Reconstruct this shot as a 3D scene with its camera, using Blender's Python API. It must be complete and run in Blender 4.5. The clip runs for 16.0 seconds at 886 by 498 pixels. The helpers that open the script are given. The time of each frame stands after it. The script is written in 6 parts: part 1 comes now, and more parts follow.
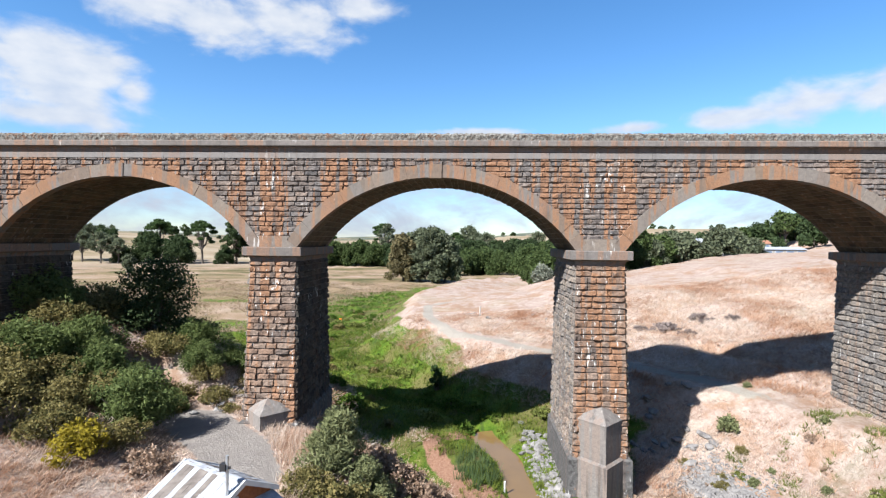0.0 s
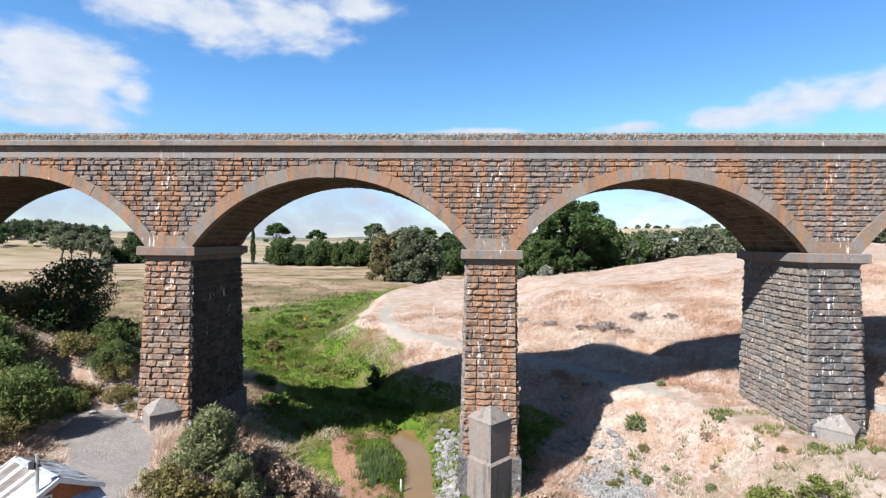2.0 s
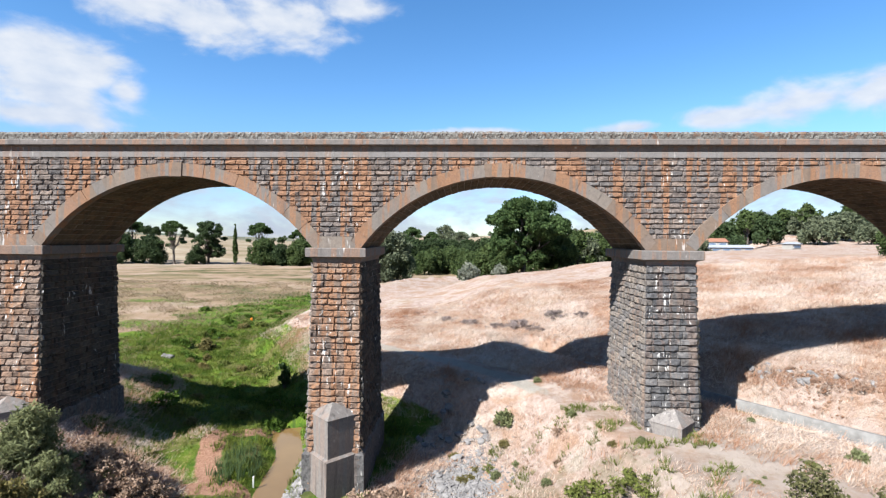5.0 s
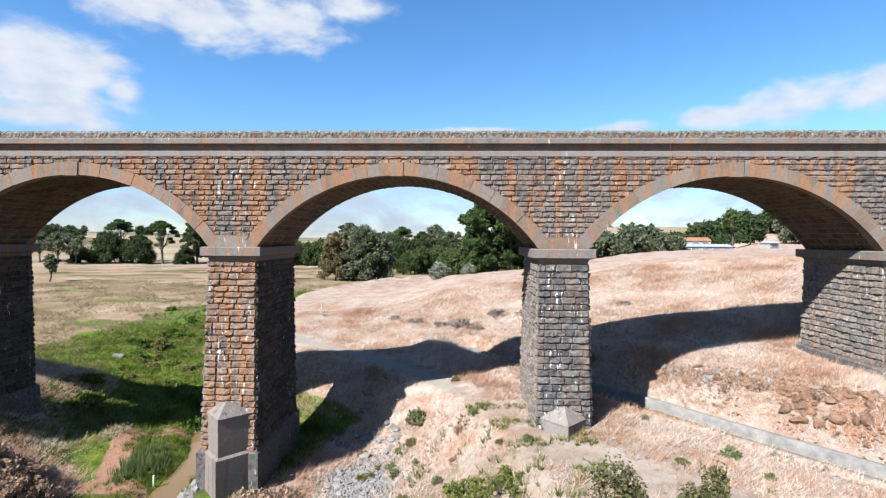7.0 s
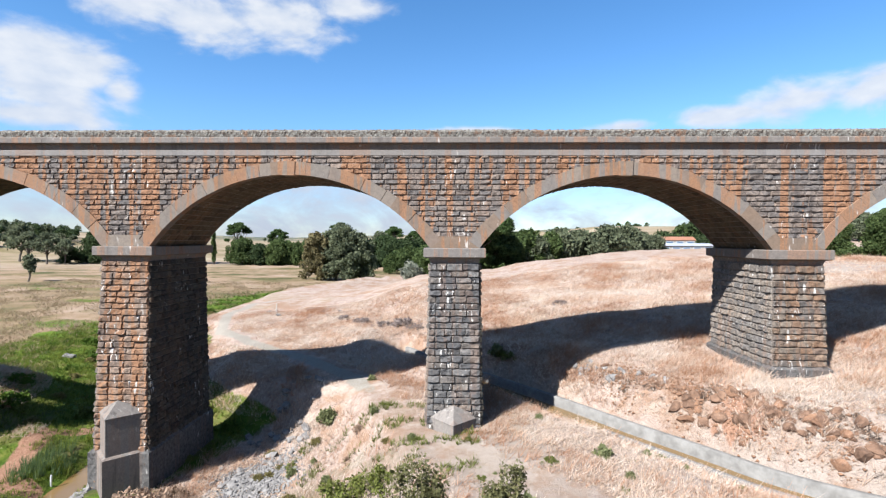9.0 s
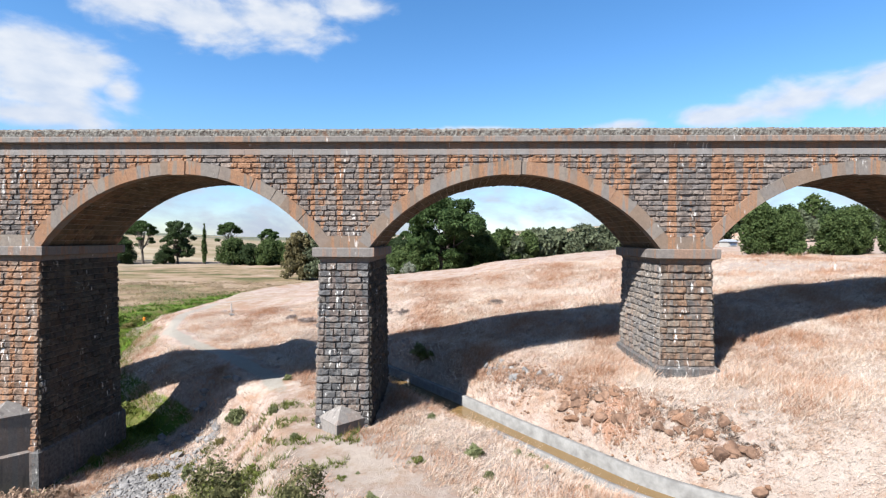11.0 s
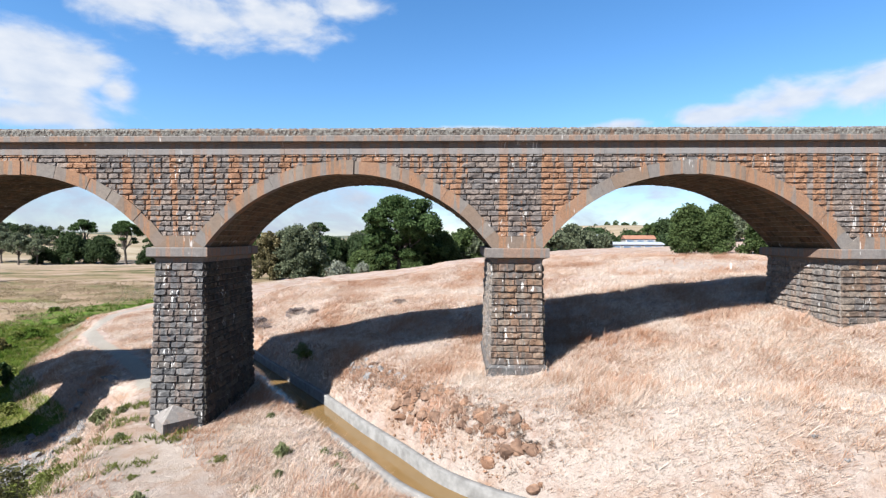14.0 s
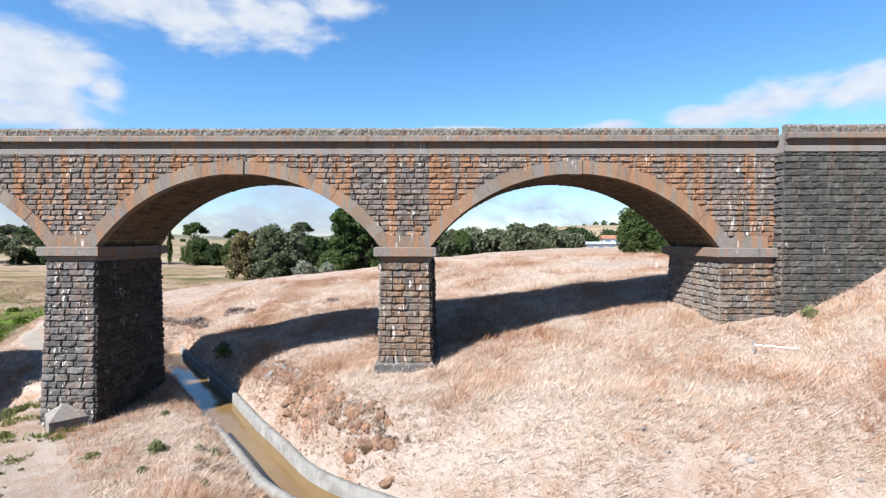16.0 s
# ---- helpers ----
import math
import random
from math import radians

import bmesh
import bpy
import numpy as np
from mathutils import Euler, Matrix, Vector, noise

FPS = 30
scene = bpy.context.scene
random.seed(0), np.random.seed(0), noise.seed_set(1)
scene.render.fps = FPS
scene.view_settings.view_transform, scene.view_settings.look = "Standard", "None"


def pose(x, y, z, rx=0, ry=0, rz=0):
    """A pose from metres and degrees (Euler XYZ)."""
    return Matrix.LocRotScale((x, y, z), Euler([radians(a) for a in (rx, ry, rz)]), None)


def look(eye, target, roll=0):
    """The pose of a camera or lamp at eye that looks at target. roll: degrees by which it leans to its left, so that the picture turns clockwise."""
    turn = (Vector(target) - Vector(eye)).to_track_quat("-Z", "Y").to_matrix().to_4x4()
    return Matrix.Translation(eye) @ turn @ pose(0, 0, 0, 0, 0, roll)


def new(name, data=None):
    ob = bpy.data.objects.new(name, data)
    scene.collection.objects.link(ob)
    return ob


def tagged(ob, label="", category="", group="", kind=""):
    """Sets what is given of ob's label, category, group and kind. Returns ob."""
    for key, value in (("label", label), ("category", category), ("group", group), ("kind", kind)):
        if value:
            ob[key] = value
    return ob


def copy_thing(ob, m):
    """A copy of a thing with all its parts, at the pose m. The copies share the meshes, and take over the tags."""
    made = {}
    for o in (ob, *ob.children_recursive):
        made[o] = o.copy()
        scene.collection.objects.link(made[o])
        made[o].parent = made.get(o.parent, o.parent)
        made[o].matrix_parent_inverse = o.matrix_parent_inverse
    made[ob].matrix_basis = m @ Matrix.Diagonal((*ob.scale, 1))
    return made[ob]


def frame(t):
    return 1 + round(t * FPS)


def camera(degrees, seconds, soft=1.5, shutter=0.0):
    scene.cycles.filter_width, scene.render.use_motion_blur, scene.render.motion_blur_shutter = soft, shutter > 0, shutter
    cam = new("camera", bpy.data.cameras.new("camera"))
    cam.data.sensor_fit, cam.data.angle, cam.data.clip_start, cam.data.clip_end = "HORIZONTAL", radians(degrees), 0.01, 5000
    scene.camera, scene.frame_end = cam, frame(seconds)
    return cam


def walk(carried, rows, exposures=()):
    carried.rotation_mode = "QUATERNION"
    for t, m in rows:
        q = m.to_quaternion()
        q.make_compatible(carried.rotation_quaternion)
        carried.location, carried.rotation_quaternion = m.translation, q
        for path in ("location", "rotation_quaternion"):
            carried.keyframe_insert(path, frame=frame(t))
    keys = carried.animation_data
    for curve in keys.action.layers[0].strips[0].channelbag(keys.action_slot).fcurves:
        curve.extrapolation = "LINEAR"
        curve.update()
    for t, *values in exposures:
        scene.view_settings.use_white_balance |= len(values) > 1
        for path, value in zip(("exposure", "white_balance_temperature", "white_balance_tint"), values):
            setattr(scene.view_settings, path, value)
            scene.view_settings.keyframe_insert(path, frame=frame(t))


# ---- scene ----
cam = camera(81.8, 16.0, soft=1.3)
PATH = [
    (0, (2.225, -33.913, 16.846), (1.248, -13.940, 16.489), 0.64),
    (0.5, (4.061, -33.842, 16.860), (3.081, -13.869, 16.503), 0.61),
    (1, (5.836, -33.786, 16.869), (4.863, -13.813, 16.512), 0.59),
    (1.5, (7.563, -33.744, 16.874), (6.604, -13.770, 16.517), 0.57),
    (2, (9.254, -33.710, 16.876), (8.316, -13.735, 16.517), 0.55),
    (2.5, (10.920, -33.683, 16.875), (10.007, -13.707, 16.515), 0.53),
    (3, (12.571, -33.660, 16.872), (11.686, -13.683, 16.511), 0.51),
    (3.5, (14.215, -33.639, 16.868), (13.358, -13.661, 16.505), 0.49),
    (4, (15.857, -33.617, 16.863), (15.030, -13.638, 16.497), 0.47),
    (6.5, (24.196, -33.453, 16.839), (23.494, -13.469, 16.459), 0.38),
    (7, (25.905, -33.404, 16.837), (25.220, -13.419, 16.453), 0.36),
    (7.5, (27.629, -33.349, 16.835), (26.956, -13.364, 16.448), 0.34),
    (8, (29.366, -33.288, 16.835), (28.704, -13.302, 16.444), 0.32),
    (8.5, (31.116, -33.222, 16.836), (30.460, -13.236, 16.442), 0.31),
    (9, (32.876, -33.152, 16.839), (32.224, -13.166, 16.441), 0.29),
    (11.5, (41.741, -32.798, 16.862), (41.096, -12.813, 16.448), 0.21),
    (12, (43.506, -32.742, 16.867), (42.867, -12.757, 16.451), 0.19),
    (12.5, (45.262, -32.697, 16.871), (44.633, -12.711, 16.453), 0.18),
    (13, (47.005, -32.666, 16.874), (46.394, -12.680, 16.454), 0.16),
    (13.5, (48.734, -32.654, 16.875), (48.148, -12.667, 16.454), 0.15),
    (14, (50.446, -32.664, 16.873), (49.896, -12.676, 16.451), 0.13),
    (14.5, (52.140, -32.700, 16.869), (51.639, -12.711, 16.446), 0.12),
    (15, (53.814, -32.767, 16.860), (53.376, -12.777, 16.437), 0.11),
    (15.5, (55.469, -32.870, 16.847), (55.112, -12.878, 16.425), 0.09),
    (16, (57.104, -33.015, 16.828), (56.848, -13.021, 16.407), 0.08),
]
walk(cam, [(t, look(eye, target, roll)) for t, eye, target, roll in PATH])

# ---- sky, sun, exposure ----
SUN_RAY = Vector((0.70, 0.765, -1.0)).normalized()      # the way the sunlight travels
sun = new("sun", bpy.data.lights.new("sun", "SUN"))
sun.data.energy, sun.data.angle, sun.data.color = 5.0, radians(0.55), (1.0, 0.985, 0.965)
sun.matrix_world = look((0, 0, 200), Vector((0, 0, 200)) + SUN_RAY)
scene.view_settings.exposure = 1.79


def sky():
    world = bpy.data.worlds.new("world")
    scene.world = world
    world.use_nodes = True
    nt = world.node_tree
    nt.nodes.clear()
    n, ln = nt.nodes.new, nt.links.new

    def mth(op, a, b=None, c=None, clamp=False):
        q = n("ShaderNodeMath")
        q.operation, q.use_clamp = op, clamp
        for i, v in enumerate((a, b, c)):
            if v is None:
                continue
            if isinstance(v, (int, float)):
                q.inputs[i].default_value = v
            else:
                ln(v, q.inputs[i])
        return q.outputs[0]

    tex = n("ShaderNodeTexSky")
    tex.sky_type, tex.sun_disc = "NISHITA", False
    tex.sun_elevation = math.asin(-SUN_RAY.z)
    tex.sun_rotation = math.atan2(-SUN_RAY.x, -SUN_RAY.y)
    tex.altitude, tex.air_density, tex.dust_density, tex.ozone_density = 900, 1.0, 0.4, 2.6
    hue = n("ShaderNodeHueSaturation")
    hue.inputs["Saturation"].default_value = 1.24
    hue.inputs["Value"].default_value = 1.36
    ln(tex.outputs[0], hue.inputs["Color"])
    co = n("ShaderNodeTexCoord")
    sp = n("ShaderNodeSeparateXYZ")
    ln(co.outputs["Generated"], sp.inputs[0])
    u, v = mth("ARCTAN2", sp.outputs[0], sp.outputs[1]), mth("ARCSINE", sp.outputs[2])
    cx = n("ShaderNodeCombineXYZ")
    ln(mth("MULTIPLY", u, 5.0), cx.inputs[0])
    ln(mth("MULTIPLY", v, 9.5), cx.inputs[1])
    ns = n("ShaderNodeTexNoise")
    ns.inputs["Scale"].default_value, ns.inputs["Detail"].default_value = 1.3, 9.0
    ns.inputs["Roughness"].default_value, ns.inputs["Distortion"].default_value = 0.58, 0.5
    ln(cx.outputs[0], ns.inputs["Vector"])
    fine = n("ShaderNodeTexNoise")
    fine.inputs["Scale"].default_value, fine.inputs["Detail"].default_value = 4.5, 8.0
    ln(cx.outputs[0], fine.inputs["Vector"])
    # banks of cloud: azimuth, elevation, half width, half height
    banks = [(-0.574, 0.372, 0.097, 0.049), (-0.462, 0.363, 0.136, 0.054), (-0.338, 0.384, 0.149, 0.055), (-0.225, 0.417, 0.084, 0.036),
             (-0.714, 0.27, 0.1, 0.055), (-0.644, 0.255, 0.074, 0.052), (-0.594, 0.233, 0.043, 0.039), (-0.708, 0.186, 0.121, 0.03), (-0.69, 0.225, 0.13, 0.06),
             (0.47, 0.212, 0.10, 0.022), (0.574, 0.222, 0.13, 0.036), (0.66, 0.222, 0.10, 0.045), (0.026, 0.206, 0.12, 0.01), (0.309, 0.204, 0.073, 0.012),
             # these banks lie out of view, added for whiter ambient light
             (1.6, 0.30, 0.5, 0.08), (-1.7, 0.32, 0.5, 0.1), (2.8, 0.35, 0.5, 0.1)]
    total = None
    for a, e, w, h in banks:
        du, dv = mth("DIVIDE", mth("SUBTRACT", u, a), w), mth("DIVIDE", mth("SUBTRACT", v, e), h)
        r = mth("SQRT", mth("ADD", mth("MULTIPLY", du, du), mth("MULTIPLY", dv, dv)))
        m = mth("SUBTRACT", 1.0, r)
        total = m if total is None else mth("MAXIMUM", total, m)
    low = mth("MULTIPLY", mth("SUBTRACT", 0.15, v), 7.0)
    # unseen cumulus added outside the view to whiten the fill light
    wide = mth("ADD", mth("MULTIPLY", mth("SUBTRACT", v, 0.62), 3.0, None, True), mth("MULTIPLY", mth("SUBTRACT", mth("ABSOLUTE", u), 1.0), 2.0, None, True), None, True)
    floor_level = mth("MULTIPLY_ADD", wide, 0.95, -0.9)
    total = mth("MAXIMUM", mth("MAXIMUM", total, mth("MINIMUM", low, 0.30)), floor_level)
    dens = mth("ADD", mth("ADD", total, mth("MULTIPLY", mth("SUBTRACT", ns.outputs[0], 0.5), 2.0)),
               mth("MULTIPLY", mth("SUBTRACT", fine.outputs[0], 0.5), 0.7))
    mask = n("ShaderNodeMapRange")
    mask.interpolation_type = "SMOOTHSTEP"
    mask.inputs["From Min"].default_value, mask.inputs["From Max"].default_value = -0.12, 0.72
    ln(dens, mask.inputs["Value"])
    shade = n("ShaderNodeMix")
    shade.data_type = "RGBA"
    shade.inputs["A"].default_value, shade.inputs["B"].default_value = (3.8, 4.35, 5.3, 1), (5.6, 5.75, 6.0, 1)
    ln(mth("MULTIPLY_ADD", fine.outputs[0], 1.6, -0.3, True), shade.inputs["Factor"])
    mix = n("ShaderNodeMix")
    mix.data_type = "RGBA"
    ln(mth("MULTIPLY", mask.outputs[0], 0.93), mix.inputs["Factor"])
    ln(hue.outputs[0], mix.inputs["A"])
    ln(shade.outputs["Result"], mix.inputs["B"])
    # the low sky is multiplied darker and cooler towards the horizon
    dim = n("ShaderNodeMix")
    dim.data_type, dim.blend_type = "RGBA", "MULTIPLY"
    dim.inputs["Factor"].default_value = 1.0
    tint = n("ShaderNodeMix")
    tint.data_type = "RGBA"
    tint.inputs["A"].default_value, tint.inputs["B"].default_value = (0.66, 0.70, 0.79, 1), (1, 1, 1, 1)
    rise = n("ShaderNodeMapRange")
    rise.interpolation_type = "SMOOTHSTEP"
    rise.inputs["From Min"].default_value, rise.inputs["From Max"].default_value = 0.02, 0.24
    ln(v, rise.inputs["Value"])
    ln(rise.outputs[0], tint.inputs["Factor"])
    ln(mix.outputs["Result"], dim.inputs["A"])
    ln(tint.outputs["Result"], dim.inputs["B"])
    bg = n("ShaderNodeBackground")
    bg.inputs["Strength"].default_value = 0.0475
    ln(dim.outputs["Result"], bg.inputs["Color"])
    ln(bg.outputs[0], n("ShaderNodeOutputWorld").inputs["Surface"])


sky()

# ---- materials ----
class Nodes:
    """Short forms for building a node material."""

    def __init__(self, name, rough=0.85, spec=0.25):
        self.m = bpy.data.materials.new(name)
        self.m.use_nodes = True
        self.t = self.m.node_tree
        self.b = self.t.nodes["Principled BSDF"]
        self.b.inputs["Roughness"].default_value = rough
        self.b.inputs["Specular IOR Level"].default_value = spec

    def put(self, v, socket):
        if isinstance(v, (int, float)):
            socket.default_value = v
        elif isinstance(v, (tuple, list)):
            socket.default_value = (*v, 1) if len(v) == 3 and socket.type == "RGBA" else v
        else:
            self.t.links.new(v, socket)

    def math(self, op, a, b=None, c=None, clamp=False):
        q = self.t.nodes.new("ShaderNodeMath")
        q.operation, q.use_clamp = op, clamp
        for i, v in enumerate((a, b, c)):
            if v is not None:
                self.put(v, q.inputs[i])
        return q.outputs[0]

    def pos(self, sx=1.0, sy=1.0, sz=1.0):
        g = self.t.nodes.new("ShaderNodeNewGeometry")
        mp = self.t.nodes.new("ShaderNodeMapping")
        mp.inputs["Scale"].default_value = (sx, sy, sz)
        self.t.links.new(g.outputs["Position"], mp.inputs["Vector"])
        return mp.outputs[0]

    def local(self):
        return self.t.nodes.new("ShaderNodeTexCoord").outputs["Object"]

    def noise(self, vec, scale, detail=4.0, rough=0.6, dist=0.0):
        q = self.t.nodes.new("ShaderNodeTexNoise")
        q.inputs["Scale"].default_value, q.inputs["Detail"].default_value = scale, detail
        q.inputs["Roughness"].default_value, q.inputs["Distortion"].default_value = rough, dist
        self.t.links.new(vec, q.inputs["Vector"])
        return q.outputs[0]

    def step(self, v, lo, hi):
        q = self.t.nodes.new("ShaderNodeMapRange")
        q.interpolation_type = "SMOOTHSTEP"
        q.inputs["From Min"].default_value, q.inputs["From Max"].default_value = lo, hi
        self.put(v, q.inputs["Value"])
        return q.outputs[0]

    def mix(self, f, a, b, blend="MIX"):
        q = self.t.nodes.new("ShaderNodeMix")
        q.data_type, q.blend_type = "RGBA", blend
        self.put(f, q.inputs["Factor"])
        self.put(a, q.inputs["A"])
        self.put(b, q.inputs["B"])
        return q.outputs["Result"]

    def ramp(self, v, stops):
        q = self.t.nodes.new("ShaderNodeValToRGB")
        e = q.color_ramp.elements
        while len(e) < len(stops):
            e.new(0.5)
        for el, (p, c) in zip(e, stops):
            el.position, el.color = p, (*c, 1)
        self.put(v, q.inputs[0])
        return q.outputs[0]

    def attr(self, name):
        q = self.t.nodes.new("ShaderNodeAttribute")
        q.attribute_name = name
        return q.outputs["Fac"]

    def random(self):
        return self.t.nodes.new("ShaderNodeObjectInfo").outputs["Random"]

    def island(self):
        return self.t.nodes.new("ShaderNodeNewGeometry").outputs["Random Per Island"]

    def sep(self, vec):
        q = self.t.nodes.new("ShaderNodeSeparateXYZ")
        self.t.links.new(vec, q.inputs[0])
        return q.outputs

    def bump(self, height, strength=0.5, distance=0.05):
        q = self.t.nodes.new("ShaderNodeBump")
        q.inputs["Strength"].default_value, q.inputs["Distance"].default_value = strength, distance
        self.put(height, q.inputs["Height"])
        self.t.links.new(q.outputs[0], self.b.inputs["Normal"])

    def done(self, colour):
        self.put(colour, self.b.inputs["Base Color"])
        return self.m


def stone_material(name, palette, stain, lime, joined=False, dark=1.0, rugged=1.0, soot=0.45):
    """Weathered stone: a tone for each block, rusty run-off streaks, white lime drips, sooty streaks, grain and pitting."""
    k = Nodes(name, 0.92, 0.12)
    p = k.pos()
    tone = k.math("ADD", k.math("MULTIPLY", k.island() if joined else k.random(), 0.78), k.math("MULTIPLY", k.noise(p, 0.9, 5), 0.22))
    base = k.ramp(tone, [(i / (len(palette) - 1), tuple(q * dark for q in c)) for i, c in enumerate(palette)])
    grain, lumps = k.noise(p, 13, 6, 0.7), k.noise(p, 4.2, 5, 0.65)
    base = k.mix(0.75 * rugged, base, k.ramp(lumps, [(0.30, (0.28, 0.27, 0.27)), (0.48, (1.0, 1.0, 1.0)), (0.70, (1.65, 1.6, 1.55))]), "MULTIPLY")
    base = k.mix(0.3 + 0.2 * rugged, base, k.ramp(grain, [(0.28, (0.5, 0.5, 0.5)), (0.5, (1.0, 1.0, 1.0)), (0.72, (1.45, 1.42, 1.4))]), "MULTIPLY")
    # rusty run-off: narrow streaks and broader fields
    streak = k.noise(k.pos(1.0, 1.0, 0.035), 2.3, 2, 0.5)
    patch = k.noise(k.pos(1.0, 1.0, 0.45), 0.30, 3, 0.55)
    rust = k.step(k.math("ADD", streak, k.math("MULTIPLY", k.math("SUBTRACT", patch, 0.47), 0.7)), 0.525, 0.585)
    base = k.mix(k.math("MULTIPLY", k.math("MULTIPLY", rust, stain), k.step(lumps, 0.2, 0.5)), base, k.ramp(grain, [(0.3, (0.115, 0.054, 0.027)), (0.7, (0.255, 0.126, 0.062))]))
    black = k.step(k.noise(k.pos(1, 1, 0.12), 1.6, 4), 0.54, 0.72)
    base = k.mix(k.math("MULTIPLY", black, soot), base, (0.034, 0.031, 0.031))
    # lime drips: short white runs
    runs = k.noise(k.pos(1.0, 1.0, 0.15), 5.0, 3, 0.6)
    spots = k.noise(p, 0.75, 2)
    # water weeps out over the piers, one every 21.7 m
    drains = k.step(k.math("COSINE", k.math("MULTIPLY", k.math("SUBTRACT", k.sep(p)[0], 10.85), 6.2832 / 21.7)), 0.80, 0.98)
    lm = k.math("MULTIPLY", k.step(runs, 0.60, 0.65), k.step(k.math("ADD", spots, k.math("MULTIPLY", drains, 0.12)), 0.61, 0.67))
    base = k.mix(k.math("MULTIPLY", lm, lime), base, (0.36, 0.35, 0.335))
    k.bump(k.math("ADD", k.math("MULTIPLY", lumps, 1.0), k.math("MULTIPLY", grain, 0.45)), min(1.0, 0.35 + 0.6 * rugged), 0.03 + 0.08 * rugged)
    return k.done(base)


WARM = [(0.050, 0.041, 0.036), (0.120, 0.082, 0.062), (0.140, 0.093, 0.067), (0.082, 0.065, 0.056), (0.150, 0.112, 0.089), (0.110, 0.082, 0.065), (0.064, 0.059, 0.058)]
GREY = [(0.029, 0.029, 0.032), (0.062, 0.062, 0.064), (0.093, 0.083, 0.075), (0.043, 0.044, 0.046), (0.099, 0.096, 0.094), (0.069, 0.065, 0.065)]
SPANDREL = [(0.052, 0.048, 0.046), (0.108, 0.089, 0.079), (0.084, 0.078, 0.076), (0.132, 0.104, 0.087), (0.070, 0.067, 0.067), (0.118, 0.086, 0.066)]
stone_warm = stone_material("stone_warm", WARM, 0.62, 1.0, soot=0.5)
stone_spandrel = stone_material("stone_spandrel", SPANDREL, 0.74, 0.8, soot=0.55)
stone_grey = stone_material("stone_grey", GREY, 0.15, 1.0)
stone_mixed = stone_material("stone_mixed", [(0.039, 0.034, 0.031), (0.101, 0.072, 0.053), (0.067, 0.062, 0.059), (0.114, 0.093, 0.075), (0.050, 0.047, 0.047)], 0.25, 1.0)
# flank stone: sunlight painted into the paler palette, shade into the darker one
stone_flank_lit = stone_material("stone_flank_lit", [(0.060, 0.056, 0.054), (0.125, 0.112, 0.101), (0.150, 0.128, 0.109), (0.088, 0.083, 0.080), (0.160, 0.148, 0.138)], 0.2, 1.0, True)
stone_flank_shaded = stone_material("stone_flank_shaded", [(0.56 * c[0], 0.53 * c[1], 0.46 * c[2]) for c in GREY], 0.10, 0.8, True, soot=0.6)
stone_grey_rest = stone_material("stone_grey_rest", GREY, 0.12, 0.9, True, 0.85)
stone_wing = stone_material("stone_wing", [(0.020, 0.022, 0.021), (0.038, 0.041, 0.039), (0.029, 0.031, 0.030), (0.052, 0.054, 0.050), (0.043, 0.040, 0.036)], 0.08, 0.3, soot=0.7)
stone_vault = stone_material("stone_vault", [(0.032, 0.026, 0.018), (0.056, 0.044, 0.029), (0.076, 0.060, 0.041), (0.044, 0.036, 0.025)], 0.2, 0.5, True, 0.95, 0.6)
DRESSED = [(0.102, 0.086, 0.074), (0.117, 0.086, 0.065), (0.132, 0.111, 0.093), (0.108, 0.099, 0.092), (0.130, 0.084, 0.055)]
stone_dressed = stone_material("stone_dressed", DRESSED, 0.62, 0.7, False, 1.0, 0.25, 0.3)
stone_band = stone_material("stone_band", [(0.114, 0.107, 0.102), (0.132, 0.126, 0.123), (0.120, 0.109, 0.101)], 0.25, 0.3, False, 1.0, 0.15, 0.25)
stone_cap = stone_material("stone_cap", [(0.089, 0.079, 0.072), (0.111, 0.102, 0.096), (0.105, 0.087, 0.075)], 0.4, 0.6, False, 1.0, 0.3, 0.45)
stone_cutwater = stone_material("stone_cutwater", [(0.111, 0.101, 0.094), (0.134, 0.123, 0.115), (0.120, 0.107, 0.098)], 0.15, 0.2, False, 1.0, 0.3, 0.7)


def mortar_material():
    k = Nodes("mortar", 0.95, 0.1)
    g = k.noise(k.pos(), 6, 5)
    k.bump(g, 0.5, 0.02)
    return k.done(k.ramp(g, [(0.3, (0.085, 0.072, 0.062)), (0.55, (0.155, 0.130, 0.113)), (0.8, (0.27, 0.245, 0.225))]))


mortar = mortar_material()


def lichen_material():
    """Weathered coping overgrown with pale grey and ochre lichen."""
    k = Nodes("lichen_stone", 0.95, 0.1)
    p = k.pos()
    g = k.noise(p, 5.5, 7, 0.72)
    c = k.ramp(g, [(0.30, (0.026, 0.022, 0.020)), (0.42, (0.068, 0.058, 0.051)), (0.52, (0.118, 0.113, 0.102)), (0.70, (0.195, 0.194, 0.178))])
    c = k.mix(k.math("MULTIPLY", k.step(k.noise(p, 1.7, 4), 0.55, 0.66), 0.7), c, (0.105, 0.060, 0.038))
    k.bump(g, 0.9, 0.1)
    return k.done(c)


lichen = lichen_material()


